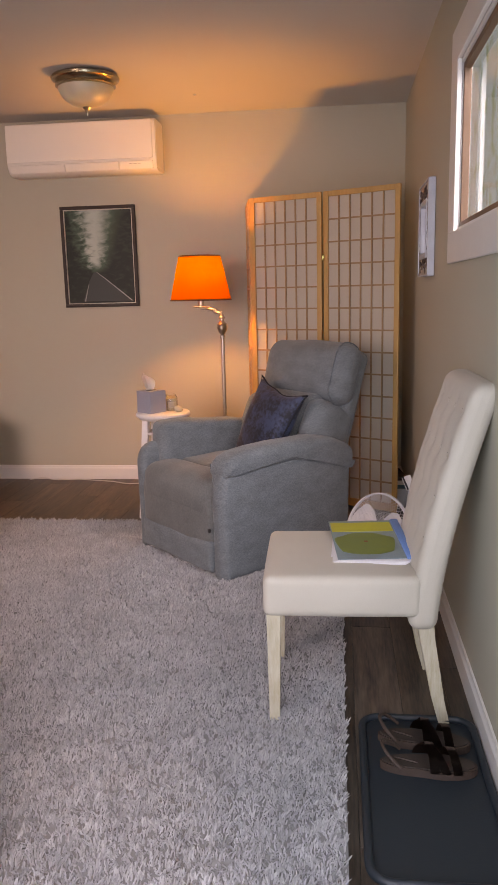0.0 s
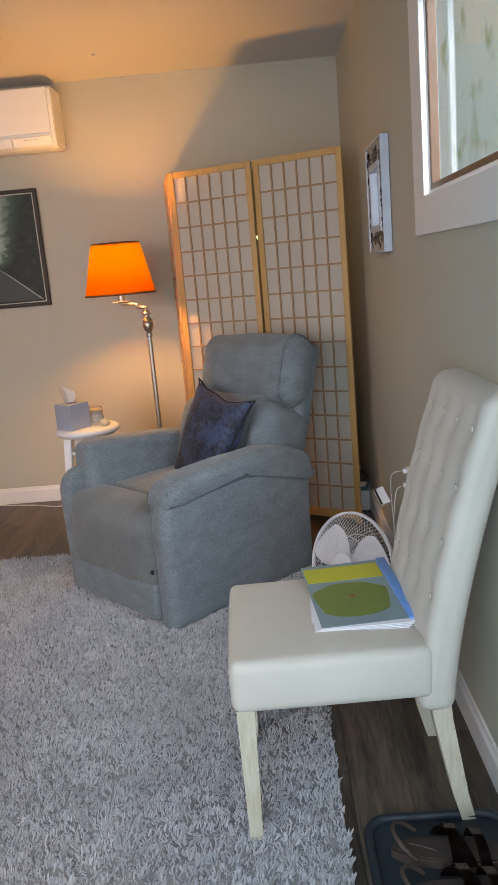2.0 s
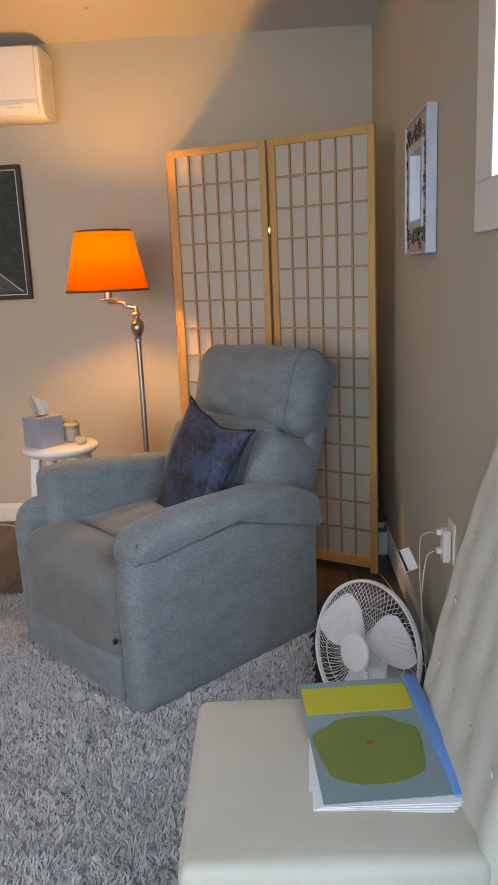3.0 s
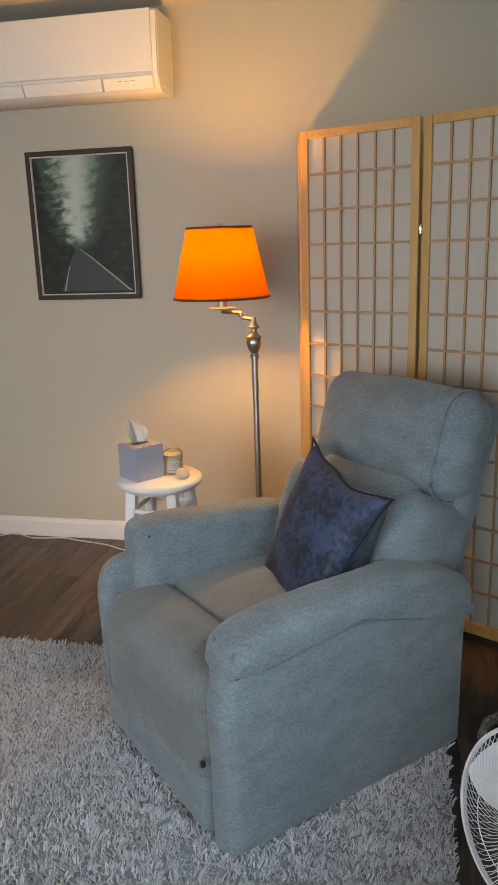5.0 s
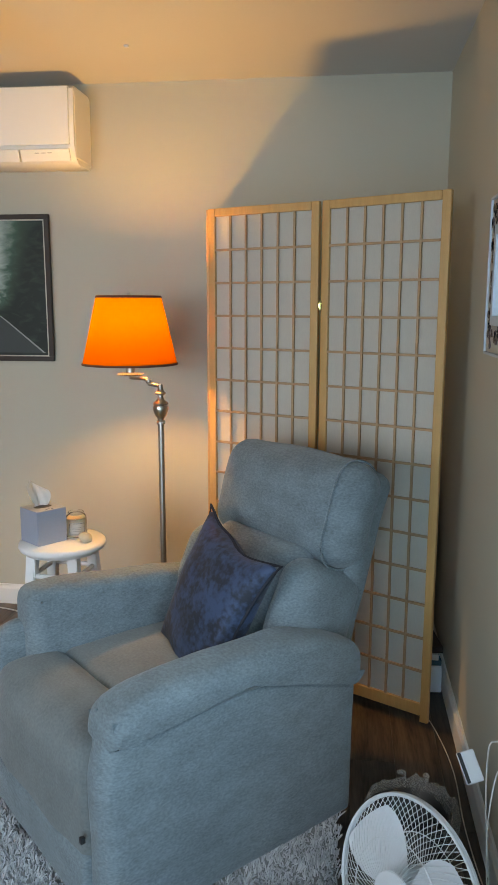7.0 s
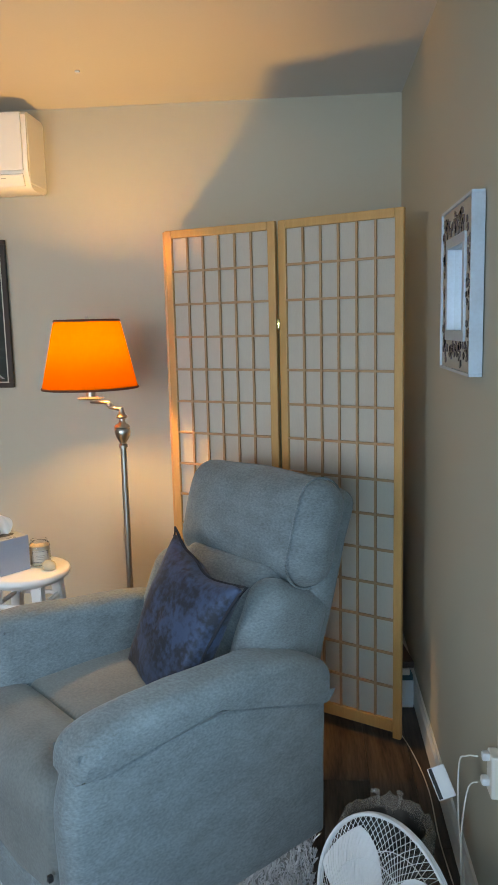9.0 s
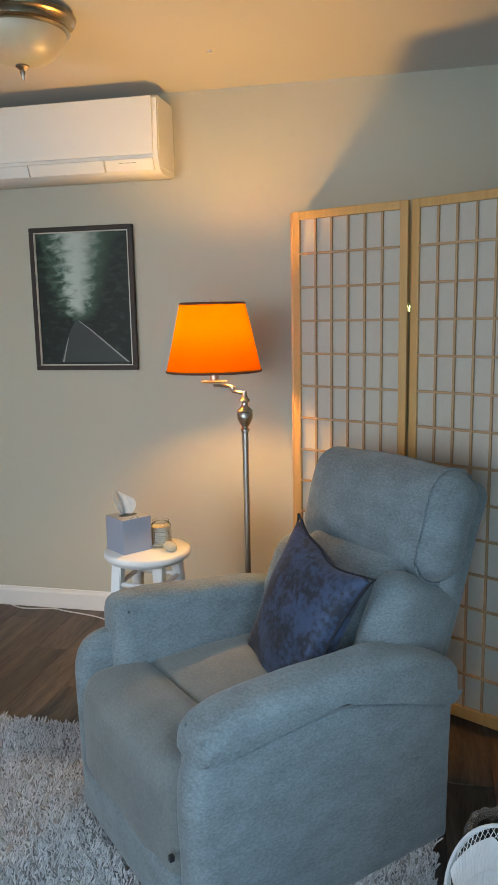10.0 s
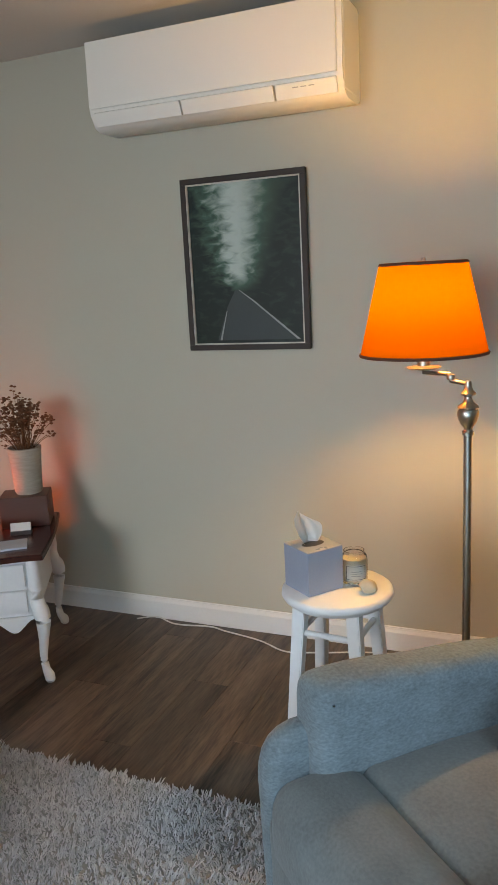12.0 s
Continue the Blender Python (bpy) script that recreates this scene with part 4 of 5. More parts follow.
def on_desk(x, y, z=0.0, rz=0.0):
    return DK @ pose(x, y, DESK_H + z, 0, 0, rz)


bx = boxed("wooden_box", (0, 0, 0.065), (0.20, 0.15, 0.13), mat("brown_box", (0.10, 0.035, 0.022), 0.4), None, 0.004)
bx.matrix_world = on_desk(0.165, 0.16)
tagged(bx, "dark red-brown wooden box on the side table", "box")
vase = thing("vase", on_desk(0.18, 0.17, 0.13) @ Matrix.Scale(1.15, 4), "whitewashed wicker vase with dried brown flowers", "vase")
bm = B()
lathe(bm, [(0, 0), (0.046, 0), (0.050, 0.01), (0.055, 0.10), (0.062, 0.17), (0.057, 0.172), (0.040, 0.02), (0, 0.015)], 24)
part("body", bm, M_WICKER, vase)
bm = B()
rng = random.Random(4)
for i in range(110):
    a, s = rng.uniform(0, 2 * math.pi), rng.uniform(0, 0.115) * (1.25 if i % 9 == 0 else 1)
    h = 0.325 - s * 0.6 + rng.uniform(-0.07, 0.04) + (0.04 if i % 9 == 0 else 0)
    p1 = (s * math.cos(a), s * math.sin(a), h)
    tube(bm, [(0.02 * math.cos(a), 0.02 * math.sin(a), 0.15), (p1[0] * 0.6, p1[1] * 0.6, 0.15 + (h - 0.15) * 0.6), p1], 0.0008, 4)
    for k in range(5):
        c = Vector(p1) + Vector((rng.gauss(0, 0.007), rng.gauss(0, 0.007), rng.gauss(0, 0.009)))
        r = rng.uniform(0.0035, 0.008)
        n0 = len(bm.verts)
        bmesh.ops.create_icosphere(bm, subdivisions=1, radius=r, matrix=Matrix.Translation(c) @ Matrix.Diagonal((1, 1, 0.6, 1)))
part("bouquet", bm, M_DRIED, vase, "dried brown flower heads", smooth=False)
salt = thing("salt_lamp", on_desk(-0.10, 0.05) @ Matrix.Scale(1.3, 4), "glowing orange rock salt lamp on a dark base", "table lamp")
bm = B()
bmesh.ops.create_icosphere(bm, subdivisions=4, radius=1)
for v in bm.verts:
    d = v.co.normalized()
    v.co = Vector((d.x * 0.05, d.y * 0.045, 0.095 + d.z * 0.085)) * 1.0
    v.co.x *= 1 - 0.45 * max(0, d.z)
    v.co.y *= 1 - 0.45 * max(0, d.z)
    v.co += Vector(d) * 0.010 * noise.noise(v.co * 30)
part("crystal", bm, M_SALT, salt)
boxed("base", (0, 0, 0.008), (0.09, 0.09, 0.016), M_BLACK, salt, 0.004)
bm = B()
rack = thing("card_stack", on_desk(-0.10, -0.13), "stack of dark cards in a wire holder on the side table", "card holder")
for i in range(6):
    boxed("card", (rng.uniform(-.004, .004), rng.uniform(-.004, .004), 0.008 + i * 0.013), (0.22, 0.10, 0.009), (M_BLACK, M_SILVER)[i % 2], rack, 0.001)
bcard = boxed("note_card", (0, 0, 0.02), (0.055, 0.004, 0.04), M_LABEL, None, 0, m=pose(0, 0, 0, -20))
bcard.matrix_world = on_desk(-0.11, -0.15, 0.079)
tagged(bcard, "small white note card standing on the dark stack", "card")
bm = B()
lathe(bm, [(0, 0), (0.024, 0), (0.026, 0.004), (0.026, 0.055), (0.018, 0.064), (0, 0.066)], 20)
cj = part("white_jar", bm, M_WAX)
cj.matrix_world = on_desk(0.05, -0.02)
tagged(cj, "small cream candle jar on the side table", "jar")
hold = thing("business_card_holder", on_desk(0.16, 0.0), "black card holder filled with white cards", "card holder")
boxed("holder", (0, 0, 0.008), (0.085, 0.035, 0.016), M_BLACK, hold, 0.002)
boxed("cards", (0, 0.004, 0.028), (0.08, 0.018, 0.034), M_LABEL, hold, 0.001, "white cards", m=pose(0, 0, 0, -20))
gl = boxed("glass_coaster", (0, 0, 0.004), (0.11, 0.11, 0.008), M_SILVER, None, 0.002)
gl.matrix_world = on_desk(0.15, -0.15, 0, 8)
tagged(gl, "square grey glossy coaster on the side table", "coaster")

# armchair partly seen beyond the door
pk = thing("upholstered_chair", pose(3.29, 6.16, 0.03, 0, 0, 83), "rust-pink upholstered armchair, cube-shaped arms", "armchair")
for nm, c, s in (("seat_cushion", (0, -0.03, 0.33), (0.44, 0.58, 0.18)), ("base", (0, 0, 0.13), (0.62, 0.66, 0.22)), ("backrest", (0, 0.30, 0.45), (0.62, 0.14, 0.60)), ("arm", (-0.29, -0.02, 0.27), (0.13, 0.64, 0.50)), ("arm", (0.29, -0.02, 0.27), (0.13, 0.64, 0.50))):
    bm = B()
    rbox(bm, c, s, 0.035, 4, (0.006, 0.006, 0.01))
    part(nm, bm, M_PINK, pk)

# ---- cream side chair ----
CH = pose(5.60, 5.585, 0, 0, 0, -88)
# local frame: front is -y, so that the front faces the room
ch = thing("side_chair", CH, "cream upholstered side chair, tufted back, whitewashed wooden legs", "chair")


def cpart(name, c, s, r, puff=(0, 0, 0), m=None, bend=None, n=8):
    bm = B()
    rbox(bm, c, s, r, n, puff, m, bend)
    return part(name, bm, M_CREAM, ch)


cpart("seat", (0, -0.02, 0.42), (0.455, 0.46, 0.125), 0.022, (0.003, 0.003, 0.012))


bm = B()
rbox(bm, (0, 0.0, 0), (0.45, 0.085, 0.72), 0.032, 22, (0, 0.006, 0.0))
for v in bm.verts:
    if v.co.y < 0:
        for i in range(4):
            for j in range(5):
                cx, cz = -0.165 + i * 0.11 + (0.0 if j % 2 else 0.0), -0.22 + j * 0.125
                d2 = (v.co.x - cx) ** 2 + (v.co.z - cz) ** 2
                v.co.y += 0.014 * math.exp(-d2 / 0.0009)
for v in bm.verts:
    t = max(0.0, v.co.z + 0.36) / 0.72
    v.co.y += 0.165 * t ** 1.5
    v.co += Vector((0, 0.215, 0.675))
part("backrest", bm, M_CREAM, ch, "tufted cream backrest")
for i in range(4):
    for j in range(5):
        cx, cz = -0.165 + i * 0.11, -0.22 + j * 0.125
        t = max(0.0, cz + 0.36) / 0.72
        bm = B()
        lathe(bm, [(0, 0.004), (0.007, 0.002), (0.008, 0)], 10, (cx, 0.215 - 0.034 + 0.165 * t ** 1.5, cz + 0.675), pose(0, 0, 0, 90))
        part("button", bm, M_CREAM, ch)
for sg in (-1, 1):
    bm = B()
    x0 = sg * 0.195
    for a, b in (((x0, -0.22, 0.362), (x0, -0.222, 0.0)),):
        w0, w1 = 0.021, 0.015
        lo = [bm.verts.new((b[0] + dx * w1, b[1] + dy * w1, b[2])) for dx, dy in ((-1, -1), (1, -1), (1, 1), (-1, 1))]
        hi2 = [bm.verts.new((a[0] + dx * w0, a[1] + dy * w0, a[2])) for dx, dy in ((-1, -1), (1, -1), (1, 1), (-1, 1))]
        bm.faces.new(lo), bm.faces.new(hi2)
        for i in range(4):
            bm.faces.new((lo[i], lo[(i + 1) % 4], hi2[(i + 1) % 4], hi2[i]))
    part("leg", bm, M_WHITEWASH, ch, "whitewashed front leg", smooth=False)
    bm = B()
    x0 = sg * 0.172
    rings = []
    for z, y, w in ((0.37, 0.222, 0.024), (0.28, 0.232, 0.022), (0.18, 0.250, 0.020), (0.08, 0.268, 0.018), (0.0, 0.288, 0.016)):
        rings.append([bm.verts.new((x0 + dx * w, y + dy * w, z)) for dx, dy in ((-1, -1), (1, -1), (1, 1), (-1, 1))])
    bm.faces.new(rings[0]), bm.faces.new(rings[-1])
    for a, b in zip(rings, rings[1:]):
        for i in range(4):
            bm.faces.new((a[i], a[(i + 1) % 4], b[(i + 1) % 4], b[i]))
    part("leg", bm, M_WHITEWASH, ch, "whitewashed curved back leg", smooth=False)

# report folder on the chair
fo = thing("report_folder", pose(5.672, 5.635, 0.497, 3.5, 0, 6), "clear-covered report folder with blue slide clip, map cover", "folder")
for i in range(4):
    bm = B()
    slab(bm, [(-0.115, -0.175 + i * 0.004), (0.11, -0.172), (0.10, 0.15), (-0.112 + 0.003 * i, 0.155)], 0.001 + i * 0.0022, 0.0028 + i * 0.0022, pose(0, 0, 0, 0, 0, 2 * i - 7))
    part("sheet", bm, M_SHEET, fo, "white sheets", smooth=False)
boxed("cover", (0, 0.005, 0.0105), (0.225, 0.325, 0.0012), M_MAP, fo, 0, "blue-grey printed cover")
boxed("title_band", (-0.008, 0.108, 0.0116), (0.200, 0.080, 0.001), M_YELLOW, fo, 0, "yellow title band")
bm = B()
slab(bm, [(math.copysign(abs(math.cos(a)) ** 0.6, math.cos(a)) * (0.092 + 0.006 * math.sin(5 * a)) - 0.012, math.copysign(abs(math.sin(a)) ** 0.6, math.sin(a)) * (0.082 + 0.006 * math.cos(4 * a)) - 0.035) for a in np.linspace(0, 2 * math.pi, 36, endpoint=False)], 0.0112, 0.0122)
part("printed_patch", bm, M_GREENP, fo, "green printed round map", smooth=False)
boxed("printed_mark", (-0.01, -0.02, 0.0126), (0.012, 0.010, 0.0006), M_RED, fo, 0, "small red mark")
boxed("slide_clip", (0.110, 0.005, 0.009), (0.028, 0.335, 0.014), M_BLUE, fo, 0.005, "bright blue slide clip")

# ---- tray with sandals ----
tray = thing("boot_tray", pose(5.81, 5.08, 0, 0, 0, 0), "dark teal rubber boot tray on the floor", "tray")
bm = B()
def rrect(w, d, r, n=6):
    out = []
    for cx, cy, a0 in ((w / 2 - r, d / 2 - r, 0), (-w / 2 + r, d / 2 - r, 90), (-w / 2 + r, -d / 2 + r, 180), (w / 2 - r, -d / 2 + r, 270)):
        out += [(cx + r * math.cos(radians(a0 + 90 * i / n)), cy + r * math.sin(radians(a0 + 90 * i / n))) for i in range(n + 1)]
    return out
slab(bm, rrect(0.31, 0.66, 0.05), 0.001, 0.006)
part("bottom", bm, M_TEALTRAY, tray, smooth=False)
bm = B()
tube(bm, [(x, y, 0.014) for x, y in rrect(0.325, 0.675, 0.055)], 0.011, 10, closed=True)
part("rim", bm, M_TEALTRAY, tray)
def sandal():
    s = thing("sandal", pose(5.82, 5.22, 0.006, 0, 0, 96), "worn brown leather strap sandal in the boot tray", "sandal", "sandals in the tray")
    n = 40
    out = []
    for i in range(n):
        a = 2 * math.pi * i / n
        y = 0.13 * math.sin(a)
        w = 0.043 + 0.008 * (y / 0.13) - 0.006 * math.exp(-((y + 0.02) / 0.04) ** 2)
        out.append((w * math.cos(a) * (1 if abs(math.sin(a)) < 0.99 else 0.9), y))
    bm = B()
    slab(bm, out, 0.0, 0.022)
    part("sole", bm, M_BROWNLEATHER, s, smooth=False)
    bm = B()
    slab(bm, [(x * 0.9, y * 0.95) for x, y in out], 0.0225, 0.026)
    part("footbed", bm, mat("footbed", (0.055, 0.035, 0.03), 0.6), s, "dark suede footbed", smooth=False)
    for y0, y1, h in ((0.075, 0.045, 0.045), (0.015, -0.01, 0.058), (0.045, -0.03, 0.05)):
        bm = B()
        pr = []
        for i in range(13):
            t = i / 12
            a = math.pi * t
            pr.append((0.046 * math.cos(a), y0 + (y1 - y0) * t, 0.02 + h * math.sin(a) ** 0.8))
        va = [bm.verts.new((x, y - 0.012, z)) for x, y, z in pr]
        vb = [bm.verts.new((x, y + 0.012, z)) for x, y, z in pr]
        for i in range(12):
            bm.faces.new((va[i], va[i + 1], vb[i + 1], vb[i]))
        bmesh.ops.solidify(bm, geom=bm.faces[:], thickness=0.003)
        part("strap", bm, M_BROWNLEATHER, s, "brown leather strap")
    bm = B()
    pr = [(0.045 * math.cos(a), -0.075 - 0.05 * math.sin(a), 0.03 + 0.045 * math.sin(a)) for a in np.linspace(0, math.pi, 13)]
    tube(bm, pr, 0.005, 6)
    part("heel_strap", bm, M_BROWNLEATHER, s)
    bm = B()
    tube(bm, [(-0.008, -0.09, 0.0275), (0.0, -0.06, 0.0275), (0.01, -0.03, 0.0275)], 0.002, 5)
    part("footbed_mark", bm, M_BROWNLEATHER, s, "pale curved mark")
    return s
sd = sandal()
sd.matrix_world = pose(5.82, 5.29, 0.007, 0, 0, 262)
copy_thing(sd, pose(5.82, 5.17, 0.007, 0, 0, 268))

# ---- desk fan on the floor ----
fan = thing("desk_fan", pose(5.775, 6.43, 0), "white desk fan with wire guard, standing on the floor", "fan")
bm = B()
lathe(bm, [(0, 0), (0.118, 0), (0.12, 0.006), (0.11, 0.018), (0.06, 0.03), (0.028, 0.045), (0.024, 0.10), (0.026, 0.20), (0, 0.205)], 40)
part("base", bm, M_WHITE, fan)
HF = pose(-0.012, 0.03, 0.232) @ look((0, 0, 0), (-0.80, -0.66, 0.26)).to_3x3().to_4x4()
# in the head's frame the air blows towards -z
bm = B()
lathe(bm, [(0, 0.10), (0.03, 0.098), (0.045, 0.08), (0.05, 0.03), (0.045, 0.0), (0, -0.005)], 28, (0, 0, 0), HF)
part("motor", bm, M_WHITE, fan)
bm = B()
lathe(bm, [(0, 0.125), (0.006, 0.124), (0.007, 0.118), (0.0045, 0.112), (0.0045, 0.095)], 14, (0, 0.03, 0.0), HF)
part("oscillation_knob", bm, M_WHITE, fan)
R = 0.198
bm = B()
for z in (-0.026, -0.034):
    tube(bm, [HF @ Vector((R * math.cos(a), R * math.sin(a), z)) for a in np.linspace(0, 2 * math.pi, 64, endpoint=False)], 0.0045, 6, closed=True)
part("rim", bm, M_WHITE, fan, "white rim of the guard")
for nm, dz in (("front_guard", -1), ("rear_guard", 1)):
    bm = B()
    for r in (0.052, 0.118):
        z = -0.03 + dz * 0.045 * (1 - ((r - 0.05) / (R - 0.05)) ** 2.5)
        tube(bm, [HF @ Vector((r * math.cos(a), r * math.sin(a), z)) for a in np.linspace(0, 2 * math.pi, 40, endpoint=False)], 0.0014, 4, closed=True)
    guard = part(nm, bm, M_WIRE, fan, "thin white wire guard")
    for i in range(72):
        a = 2 * math.pi * i / 72
        pts = []
        for k in range(6):
            f = k / 5
            r = 0.05 + (R - 0.05) * f
            aa = a + 0.5 * f * (1 if dz < 0 else 0.3)
            pts.append(HF @ Vector((r * math.cos(aa), r * math.sin(aa), -0.03 + dz * (0.045 * (1 - f ** 2.5)))))
        bm = B()
        tube(bm, pts, 0.0009, 4)
        part("wire", bm, M_WIRE, guard)
bm = B()
lathe(bm, [(0, -0.084), (0.040, -0.082), (0.052, -0.078), (0.054, -0.072), (0, -0.071)], 32, (0, 0, 0), HF)
part("cap", bm, M_WHITE, fan, "round white centre cap")
for k in range(3):
    bm = B()
    g = bmesh.ops.create_grid(bm, x_segments=10, y_segments=12, size=0.5)
    for v in g["verts"]:
        u, f = v.co.x, v.co.y + 0.5
        r = 0.03 + 0.148 * f
        ang = 2 * math.pi * k / 3 + u * (1.25 * math.sin(math.pi * min(1, 0.25 + f * 0.62)) ** 0.6) + 0.5
        v.co = HF @ Vector((r * math.cos(ang), r * math.sin(ang), -0.035 + u * 0.035))
    bmesh.ops.solidify(bm, geom=bm.faces[:], thickness=0.002)
    part("blade", bm, M_WHITE, fan, "white fan blade")

# ---- waste basket with a bag ----
wb = thing("waste_basket", pose(5.785, 6.83, 0) @ Matrix.Diagonal((0.95, 0.95, 0.82, 1)), "dark waste basket lined with a crumpled clear bag", "waste basket")
bm = B()
lathe(bm, [(0, 0.002), (0.088, 0.002), (0.09, 0.006), (0.108, 0.195), (0.111, 0.2), (0.108, 0.203), (0.103, 0.195), (0.085, 0.008), (0, 0.007)], 40)
part("bin", bm, M_BIN, wb)
bm = B()
prof = [(0.085, 0.05), (0.100, 0.14), (0.104, 0.20), (0.110, 0.222), (0.122, 0.225), (0.132, 0.200), (0.128, 0.15), (0.131, 0.09)]
lathe(bm, prof, 72)
for v in bm.verts:
    a = math.atan2(v.co.y, v.co.x)
    k = noise.noise(Vector((math.cos(a) * 7, math.sin(a) * 7, v.co.z * 22)))
    v.co *= 1 + 0.05 * k
    v.co.z += 0.035 * max(0, noise.noise(Vector((math.cos(a) * 3, math.sin(a) * 3, 5)))) * (v.co.z > 0.17)
bmesh.ops.solidify(bm, geom=bm.faces[:], thickness=0.0006)
part("bag", bm, M_BAG, wb, "crumpled translucent bag")
for a in (1.1, 1.7):
    bm = B()
    tube(bm, smooth_path([(0.10 * math.cos(a), 0.10 * math.sin(a), 0.21), (0.11 * math.cos(a), 0.11 * math.sin(a), 0.25), (0.13 * math.cos(a + .1), 0.13 * math.sin(a + .1), 0.24)], 5), [0.005] * 5 + [0.008] * 5 + [0.003], 7)
    part("bag_knot", bm, M_BAG, wb, "knotted bag end")

# ---- mirror on the east wall ----
mi = thing("wall_mirror", pose(5.998, 6.995, 1.557, 0, 0, -90), "small mirror, silver-grey frame with shell mosaic border", "mirror")
MW, MH, md = 0.405, 0.42, 0.032
for (u0, v0), (u1, v1), nm, mt, dd in (((-1, 0.965), (1, 1), "outer_rail", M_SILVER, md), ((-1, -1), (1, -0.965), "outer_rail", M_SILVER, md), ((-1, -0.965), (-0.965, 0.965), "outer_rail", M_SILVER, md), ((0.965, -0.965), (1, 0.965), "outer_rail", M_SILVER, md),
                                       ((-0.965, 0.62), (0.965, 0.965), "mosaic_border", M_MOSAIC, md - .006), ((-0.965, -0.965), (0.965, -0.62), "mosaic_border", M_MOSAIC, md - .006), ((-0.965, -0.62), (-0.62, 0.62), "mosaic_border", M_MOSAIC, md - .006), ((0.62, -0.62), (0.965, 0.62), "mosaic_border", M_MOSAIC, md - .006),
                                       ((-0.62, 0.5), (0.62, 0.62), "inner_rail", M_SILVER, md), ((-0.62, -0.62), (0.62, -0.5), "inner_rail", M_SILVER, md), ((-0.62, -0.5), (-0.5, 0.5), "inner_rail", M_SILVER, md), ((0.5, -0.5), (0.62, 0.5), "inner_rail", M_SILVER, md)):
    span(nm, (u0 * MW / 2, -dd, v0 * MH / 2), (u1 * MW / 2, -0.001, v1 * MH / 2), mt, mi, 0.001)
rng2 = random.Random(8)
for i in range(330):
    u, v = rng2.uniform(-0.90, 0.90), rng2.uniform(-0.90, 0.90)
    if max(abs(u), abs(v)) < 0.66:
        continue
    bm = B()
    k, r0, a0 = rng2.choice((3, 4, 5)), rng2.uniform(0.008, 0.014), rng2.uniform(0, 6)
    slab(bm, [(r0 * rng2.uniform(0.7, 1.2) * math.cos(a0 + 6.283 * q / k), r0 * rng2.uniform(0.7, 1.2) * math.sin(a0 + 6.283 * q / k)) for q in range(k)], 0, 0.003, pose(u * MW / 2, -md + 0.006, v * MH / 2, 90))
    part("shard", bm, M_SHARD, mi, smooth=False)
span("glass", (-0.5 * MW / 2, -0.012, -0.5 * MH / 2), (0.5 * MW / 2, -0.004, 0.5 * MH / 2), M_MIRROR, mi, 0, "mirror glass")

# ---- outlet, plugs and cords ----
ou = thing("wall_outlet", pose(6.0, 6.515, 0.538), "off-white wall outlet with a plug-in adapter", "outlet")
boxed("cover_plate", (-0.003, 0, 0), (0.006, 0.078, 0.122), M_ACW, ou, 0.002)
boxed("adapter", (-0.020, 0.0, -0.01), (0.022, 0.046, 0.095), M_ACW, ou, 0.004, "white multi-plug adapter")
for z, w in ((0.028, 0.022), (-0.028, 0.026)):
    boxed("plug", (-0.038, 0.003, z), (0.018, w * 0.85, 0.018), M_WHITE, ou, 0.005, "white plug")


def cord(name, pts, r, label, material=None):
    bm = B()
    tube(bm, smooth_path(pts, 6), r, 7)
    tagged(part(name, bm, material or M_CABLE), label, "cord")


cord("cord", [(5.945, 6.51, 0.511), (5.925, 6.52, 0.48), (5.91, 6.50, 0.33), (5.92, 6.44, 0.12), (5.93, 6.36, 0.02), (5.96, 6.2, 0.006)], 0.0017, "white fan cord hanging from the outlet")
cord("cord", [(5.945, 6.515, 0.566), (5.925, 6.53, 0.558), (5.915, 6.56, 0.52), (5.925, 6.60, 0.35), (5.955, 6.66, 0.12), (5.965, 6.75, 0.02), (5.955, 7.0, 0.005), (5.96, 7.25, 0.005), (5.94, 7.45, 0.005), (5.90, 7.62, 0.005), (5.82, 7.78, 0.005)], 0.0019, "white cord running along the floor to the screen")
cord("cord", [(3.36, 8.40, 0.005), (3.45, 8.43, 0.012), (3.56, 8.40, 0.005), (3.72, 8.42, 0.005), (3.80, 8.40, 0.005), (3.98, 8.36, 0.005), (4.12, 8.30, 0.005), (4.25, 8.33, 0.005), (4.5, 8.40, 0.005), (4.8, 8.38, 0.005), (4.93, 8.1, 0.005), (4.93, 7.95, 0.008)], 0.0032, "white cord lying along the baseboard")
ps = boxed("phone_dock", (0, 0, 0), (0.040, 0.070, 0.012), M_WHITE, None, 0.003)
ps.matrix_world = pose(5.885, 6.60, 0.45, 50, 0, -6) @ pose(0, 0, 0, 0, 0, 22)
st2 = boxed("black_strip", (-0.0145, 0.0, 0.0068), (0.008, 0.066, 0.002), M_BLACK, ps, 0, "black strip")
tagged(ps, "small flat white charger hanging by its cord", "charger")

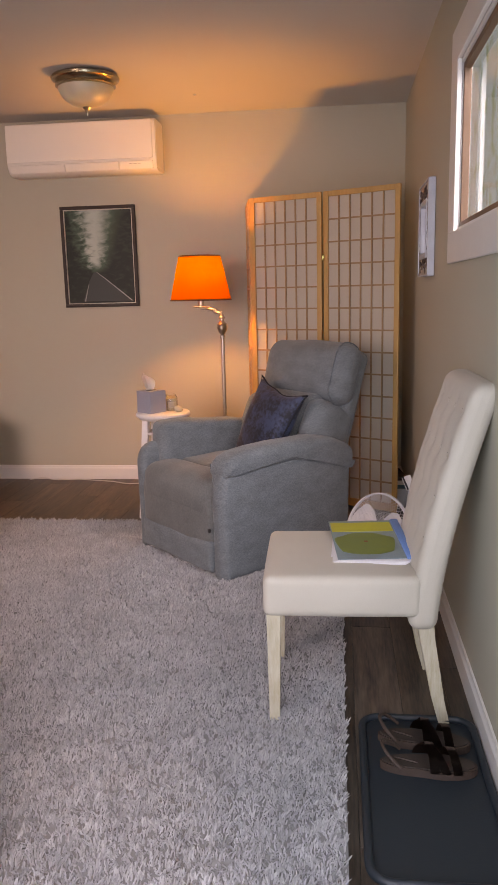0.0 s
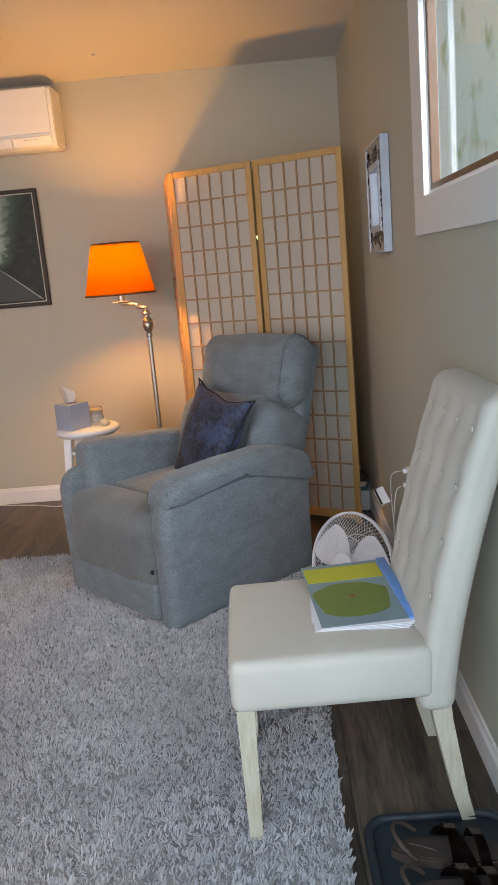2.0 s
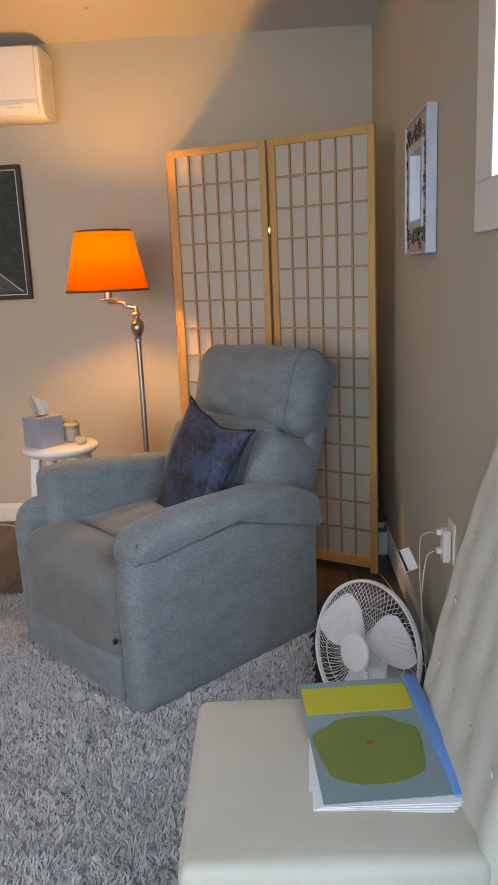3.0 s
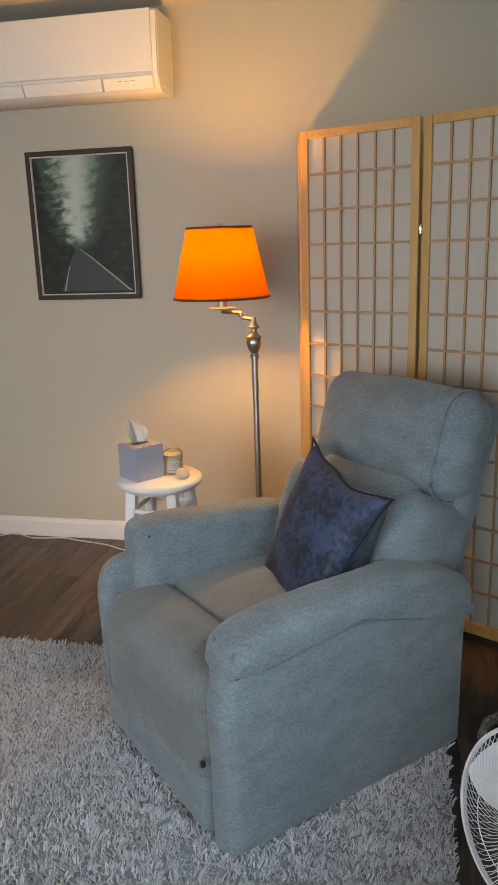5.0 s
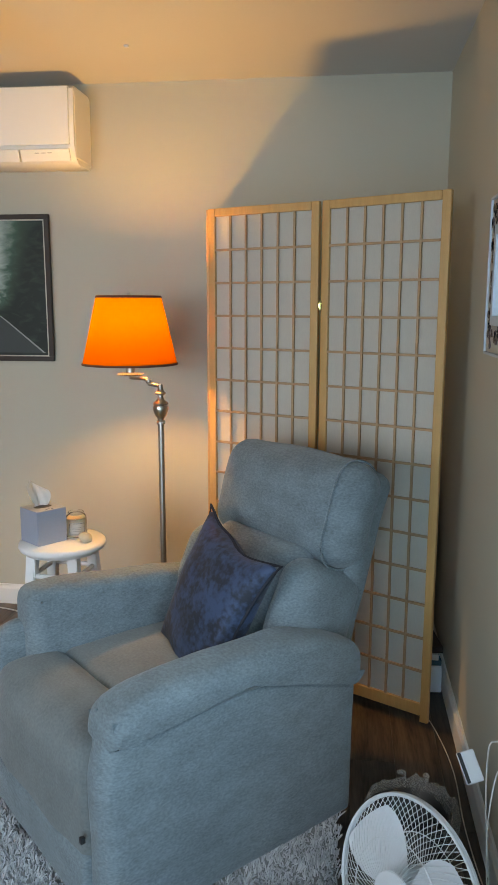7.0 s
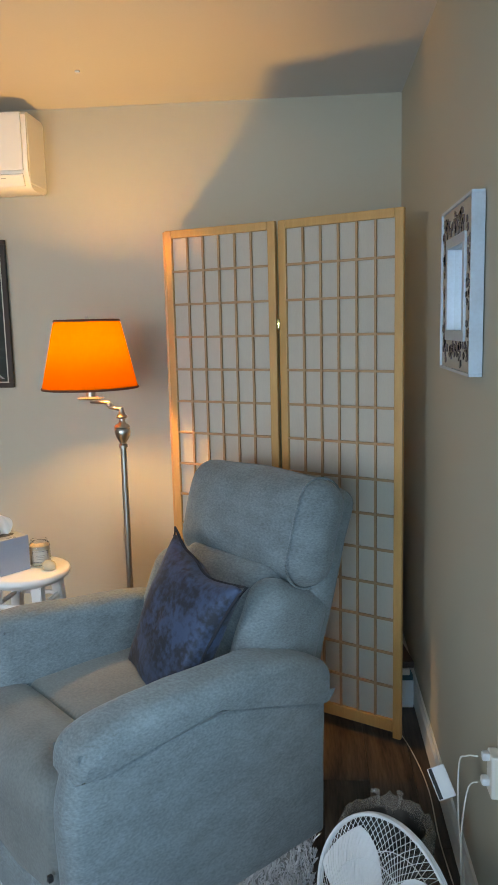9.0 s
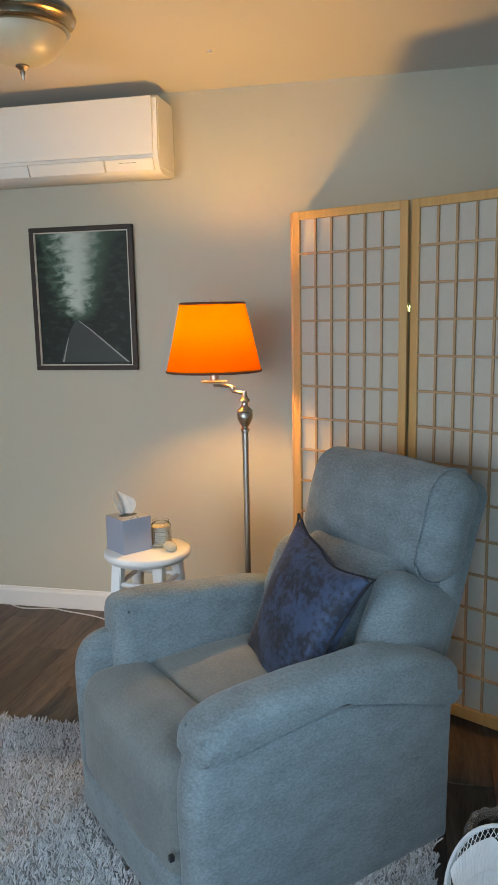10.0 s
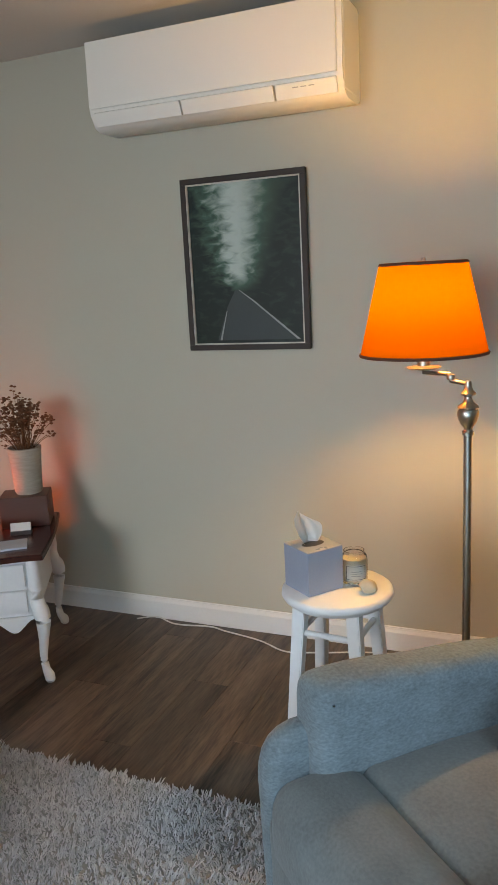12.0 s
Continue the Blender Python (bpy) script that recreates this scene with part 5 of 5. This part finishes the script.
# things stored behind the screen
bxw = boxed("storage_box", (0, 0, 0.055), (0.20, 0.28, 0.11), M_SHEET, None, 0.004)
bxw.matrix_world = pose(5.878, 7.93, 0.0, 0, 0, 2)
bxw.matrix_world.translation.z = 0.0
tagged(bxw, "white cardboard box on the floor behind the screen", "box")
for nm, z, mt, rz in (("notebook", 0.11, M_TEAL, 8), ("notebook", 0.135, M_LABEL, -3), ("notebook", 0.16, M_BROWNLEATHER, 12)):
    o = boxed(nm, (0, 0, 0.0125), (0.17, 0.24, 0.024), mt, None, 0.002)
    o.matrix_world = pose(5.885, 7.91, z, 0, 0, rz * 0.6)
    tagged(o, {8: "teal notebook on the white box", -3: "pale notebook in the stack", 12: "brown notebook on top of the stack"}[rz], "notebook")
bag = boxed("dark_bag", (0, 0, 0.38), (0.09, 0.16, 0.76), M_BLACK, None, 0.03)
bag.matrix_world = pose(5.90, 8.20, 0.0)
tagged(bag, "tall black fabric bag against the wall behind the screen", "bag")

# ---- rug ----
RX0, RX1, RY0, RY1 = 2.55, 5.585, 4.15, 7.385
bm = B()
slab(bm, [(RX0, RY0), (RX1 + 0.02, RY0), (RX1, RY1 + 0.02), (RX0, RY1 - 0.05)], 0.001, 0.018)
rug = part("rug", bm, M_RUGBASE, None, smooth=False)
tagged(rug, "thick light grey shag rug on the floor", "rug")
rs = np.random.RandomState(3)
NT = 240000
px, py = rs.uniform(RX0, RX1 + 0.012, NT), rs.uniform(RY0, RY1 - 0.01, NT)
clump = np.array([noise.noise(Vector((a * 42, b * 42, 0))) for a, b in zip(px, py)])
clump2 = np.array([noise.noise(Vector((a * 42, b * 42, 7.7))) for a, b in zip(px, py)])
hgt = rs.uniform(0.012, 0.019, NT) * (1 + 0.7 * clump)
dx, dy = clump * 0.022 + rs.normal(0, 0.005, NT), clump2 * 0.022 + rs.normal(0, 0.006, NT)
rad = rs.uniform(0.0018, 0.0032, NT)
ang = rs.uniform(0, 6.28, NT)
V, F = np.zeros((NT, 7, 3)), []
for k in range(3):
    a = ang + k * 2.094
    V[:, k] = np.stack([px + rad * np.cos(a), py + rad * np.sin(a), np.full(NT, 0.014)], 1)
    V[:, 3 + k] = np.stack([px + dx * 0.75 + rad * 0.9 * np.cos(a), py + dy * 0.75 + rad * 0.9 * np.sin(a), 0.015 + hgt * 0.82], 1)
V[:, 6] = np.stack([px + dx, py + dy, 0.016 + hgt], 1)
base = (np.arange(NT) * 7)[:, None]
quads = np.concatenate([base + np.array([k, (k + 1) % 3, 3 + (k + 1) % 3, 3 + k]) for k in range(3)])
tris = np.concatenate([base + np.array([3 + k, 3 + (k + 1) % 3, 6]) for k in range(3)])
me = bpy.data.meshes.new("rug_pile")
me.from_pydata(V.reshape(-1, 3), [], quads.tolist() + tris.tolist())
me.materials.append(M_RUG)
pile = new("shag_fleece", me)
pile.parent = rug
tagged(pile, "tufted grey wool pile", kind="stuff")

# ---- floor planks ----
PW, PL = 0.148, 1.22
pm = {}
for i in range(-30, 30):
    for j in range(-6, 7):
        off = (i * 0.37) % 1.0 * PL
        y0_, x0_ = j * PL + off, i * PW
        y0, y1 = max(Y0 - T, y0_ + 6), min(Y1, y0_ + 6 + PL)
        x0, x1 = max(X0, x0_ + 4), min(X1, x0_ + 4 + PW)
        if y1 - y0 < 0.02 or x1 - x0 < 0.01:
            continue
        key = (round(x1 - x0, 3), round(y1 - y0, 3))
        if key not in pm:
            bm = B()
            w, d = key
            e = 0.0012
            lo = [bm.verts.new((x, y, 0)) for x, y in ((0.0004, 0.0004), (w - .0004, 0.0004), (w - .0004, d - .0004), (0.0004, d - .0004))]
            mi_ = [bm.verts.new((v.co.x, v.co.y, 0.0068)) for v in lo]
            hi3 = [bm.verts.new((x, y, 0.008)) for x, y in ((e, e), (w - e, e), (w - e, d - e), (e, d - e))]
            bm.faces.new(lo), bm.faces.new(hi3)
            for a, b in ((lo, mi_), (mi_, hi3)):
                for k in range(4):
                    bm.faces.new((a[k], a[(k + 1) % 4], b[(k + 1) % 4], b[k]))
            bmesh.ops.recalc_face_normals(bm, faces=bm.faces)
            me = bpy.data.meshes.new("plank")
            bm.to_mesh(me)
            bm.free()
            me.materials.append(M_PLANK)
            pm[key] = me
        pl = new("plank", pm[key])
        pl.parent = floor
        pl.location = (x0, y0, -0.008)
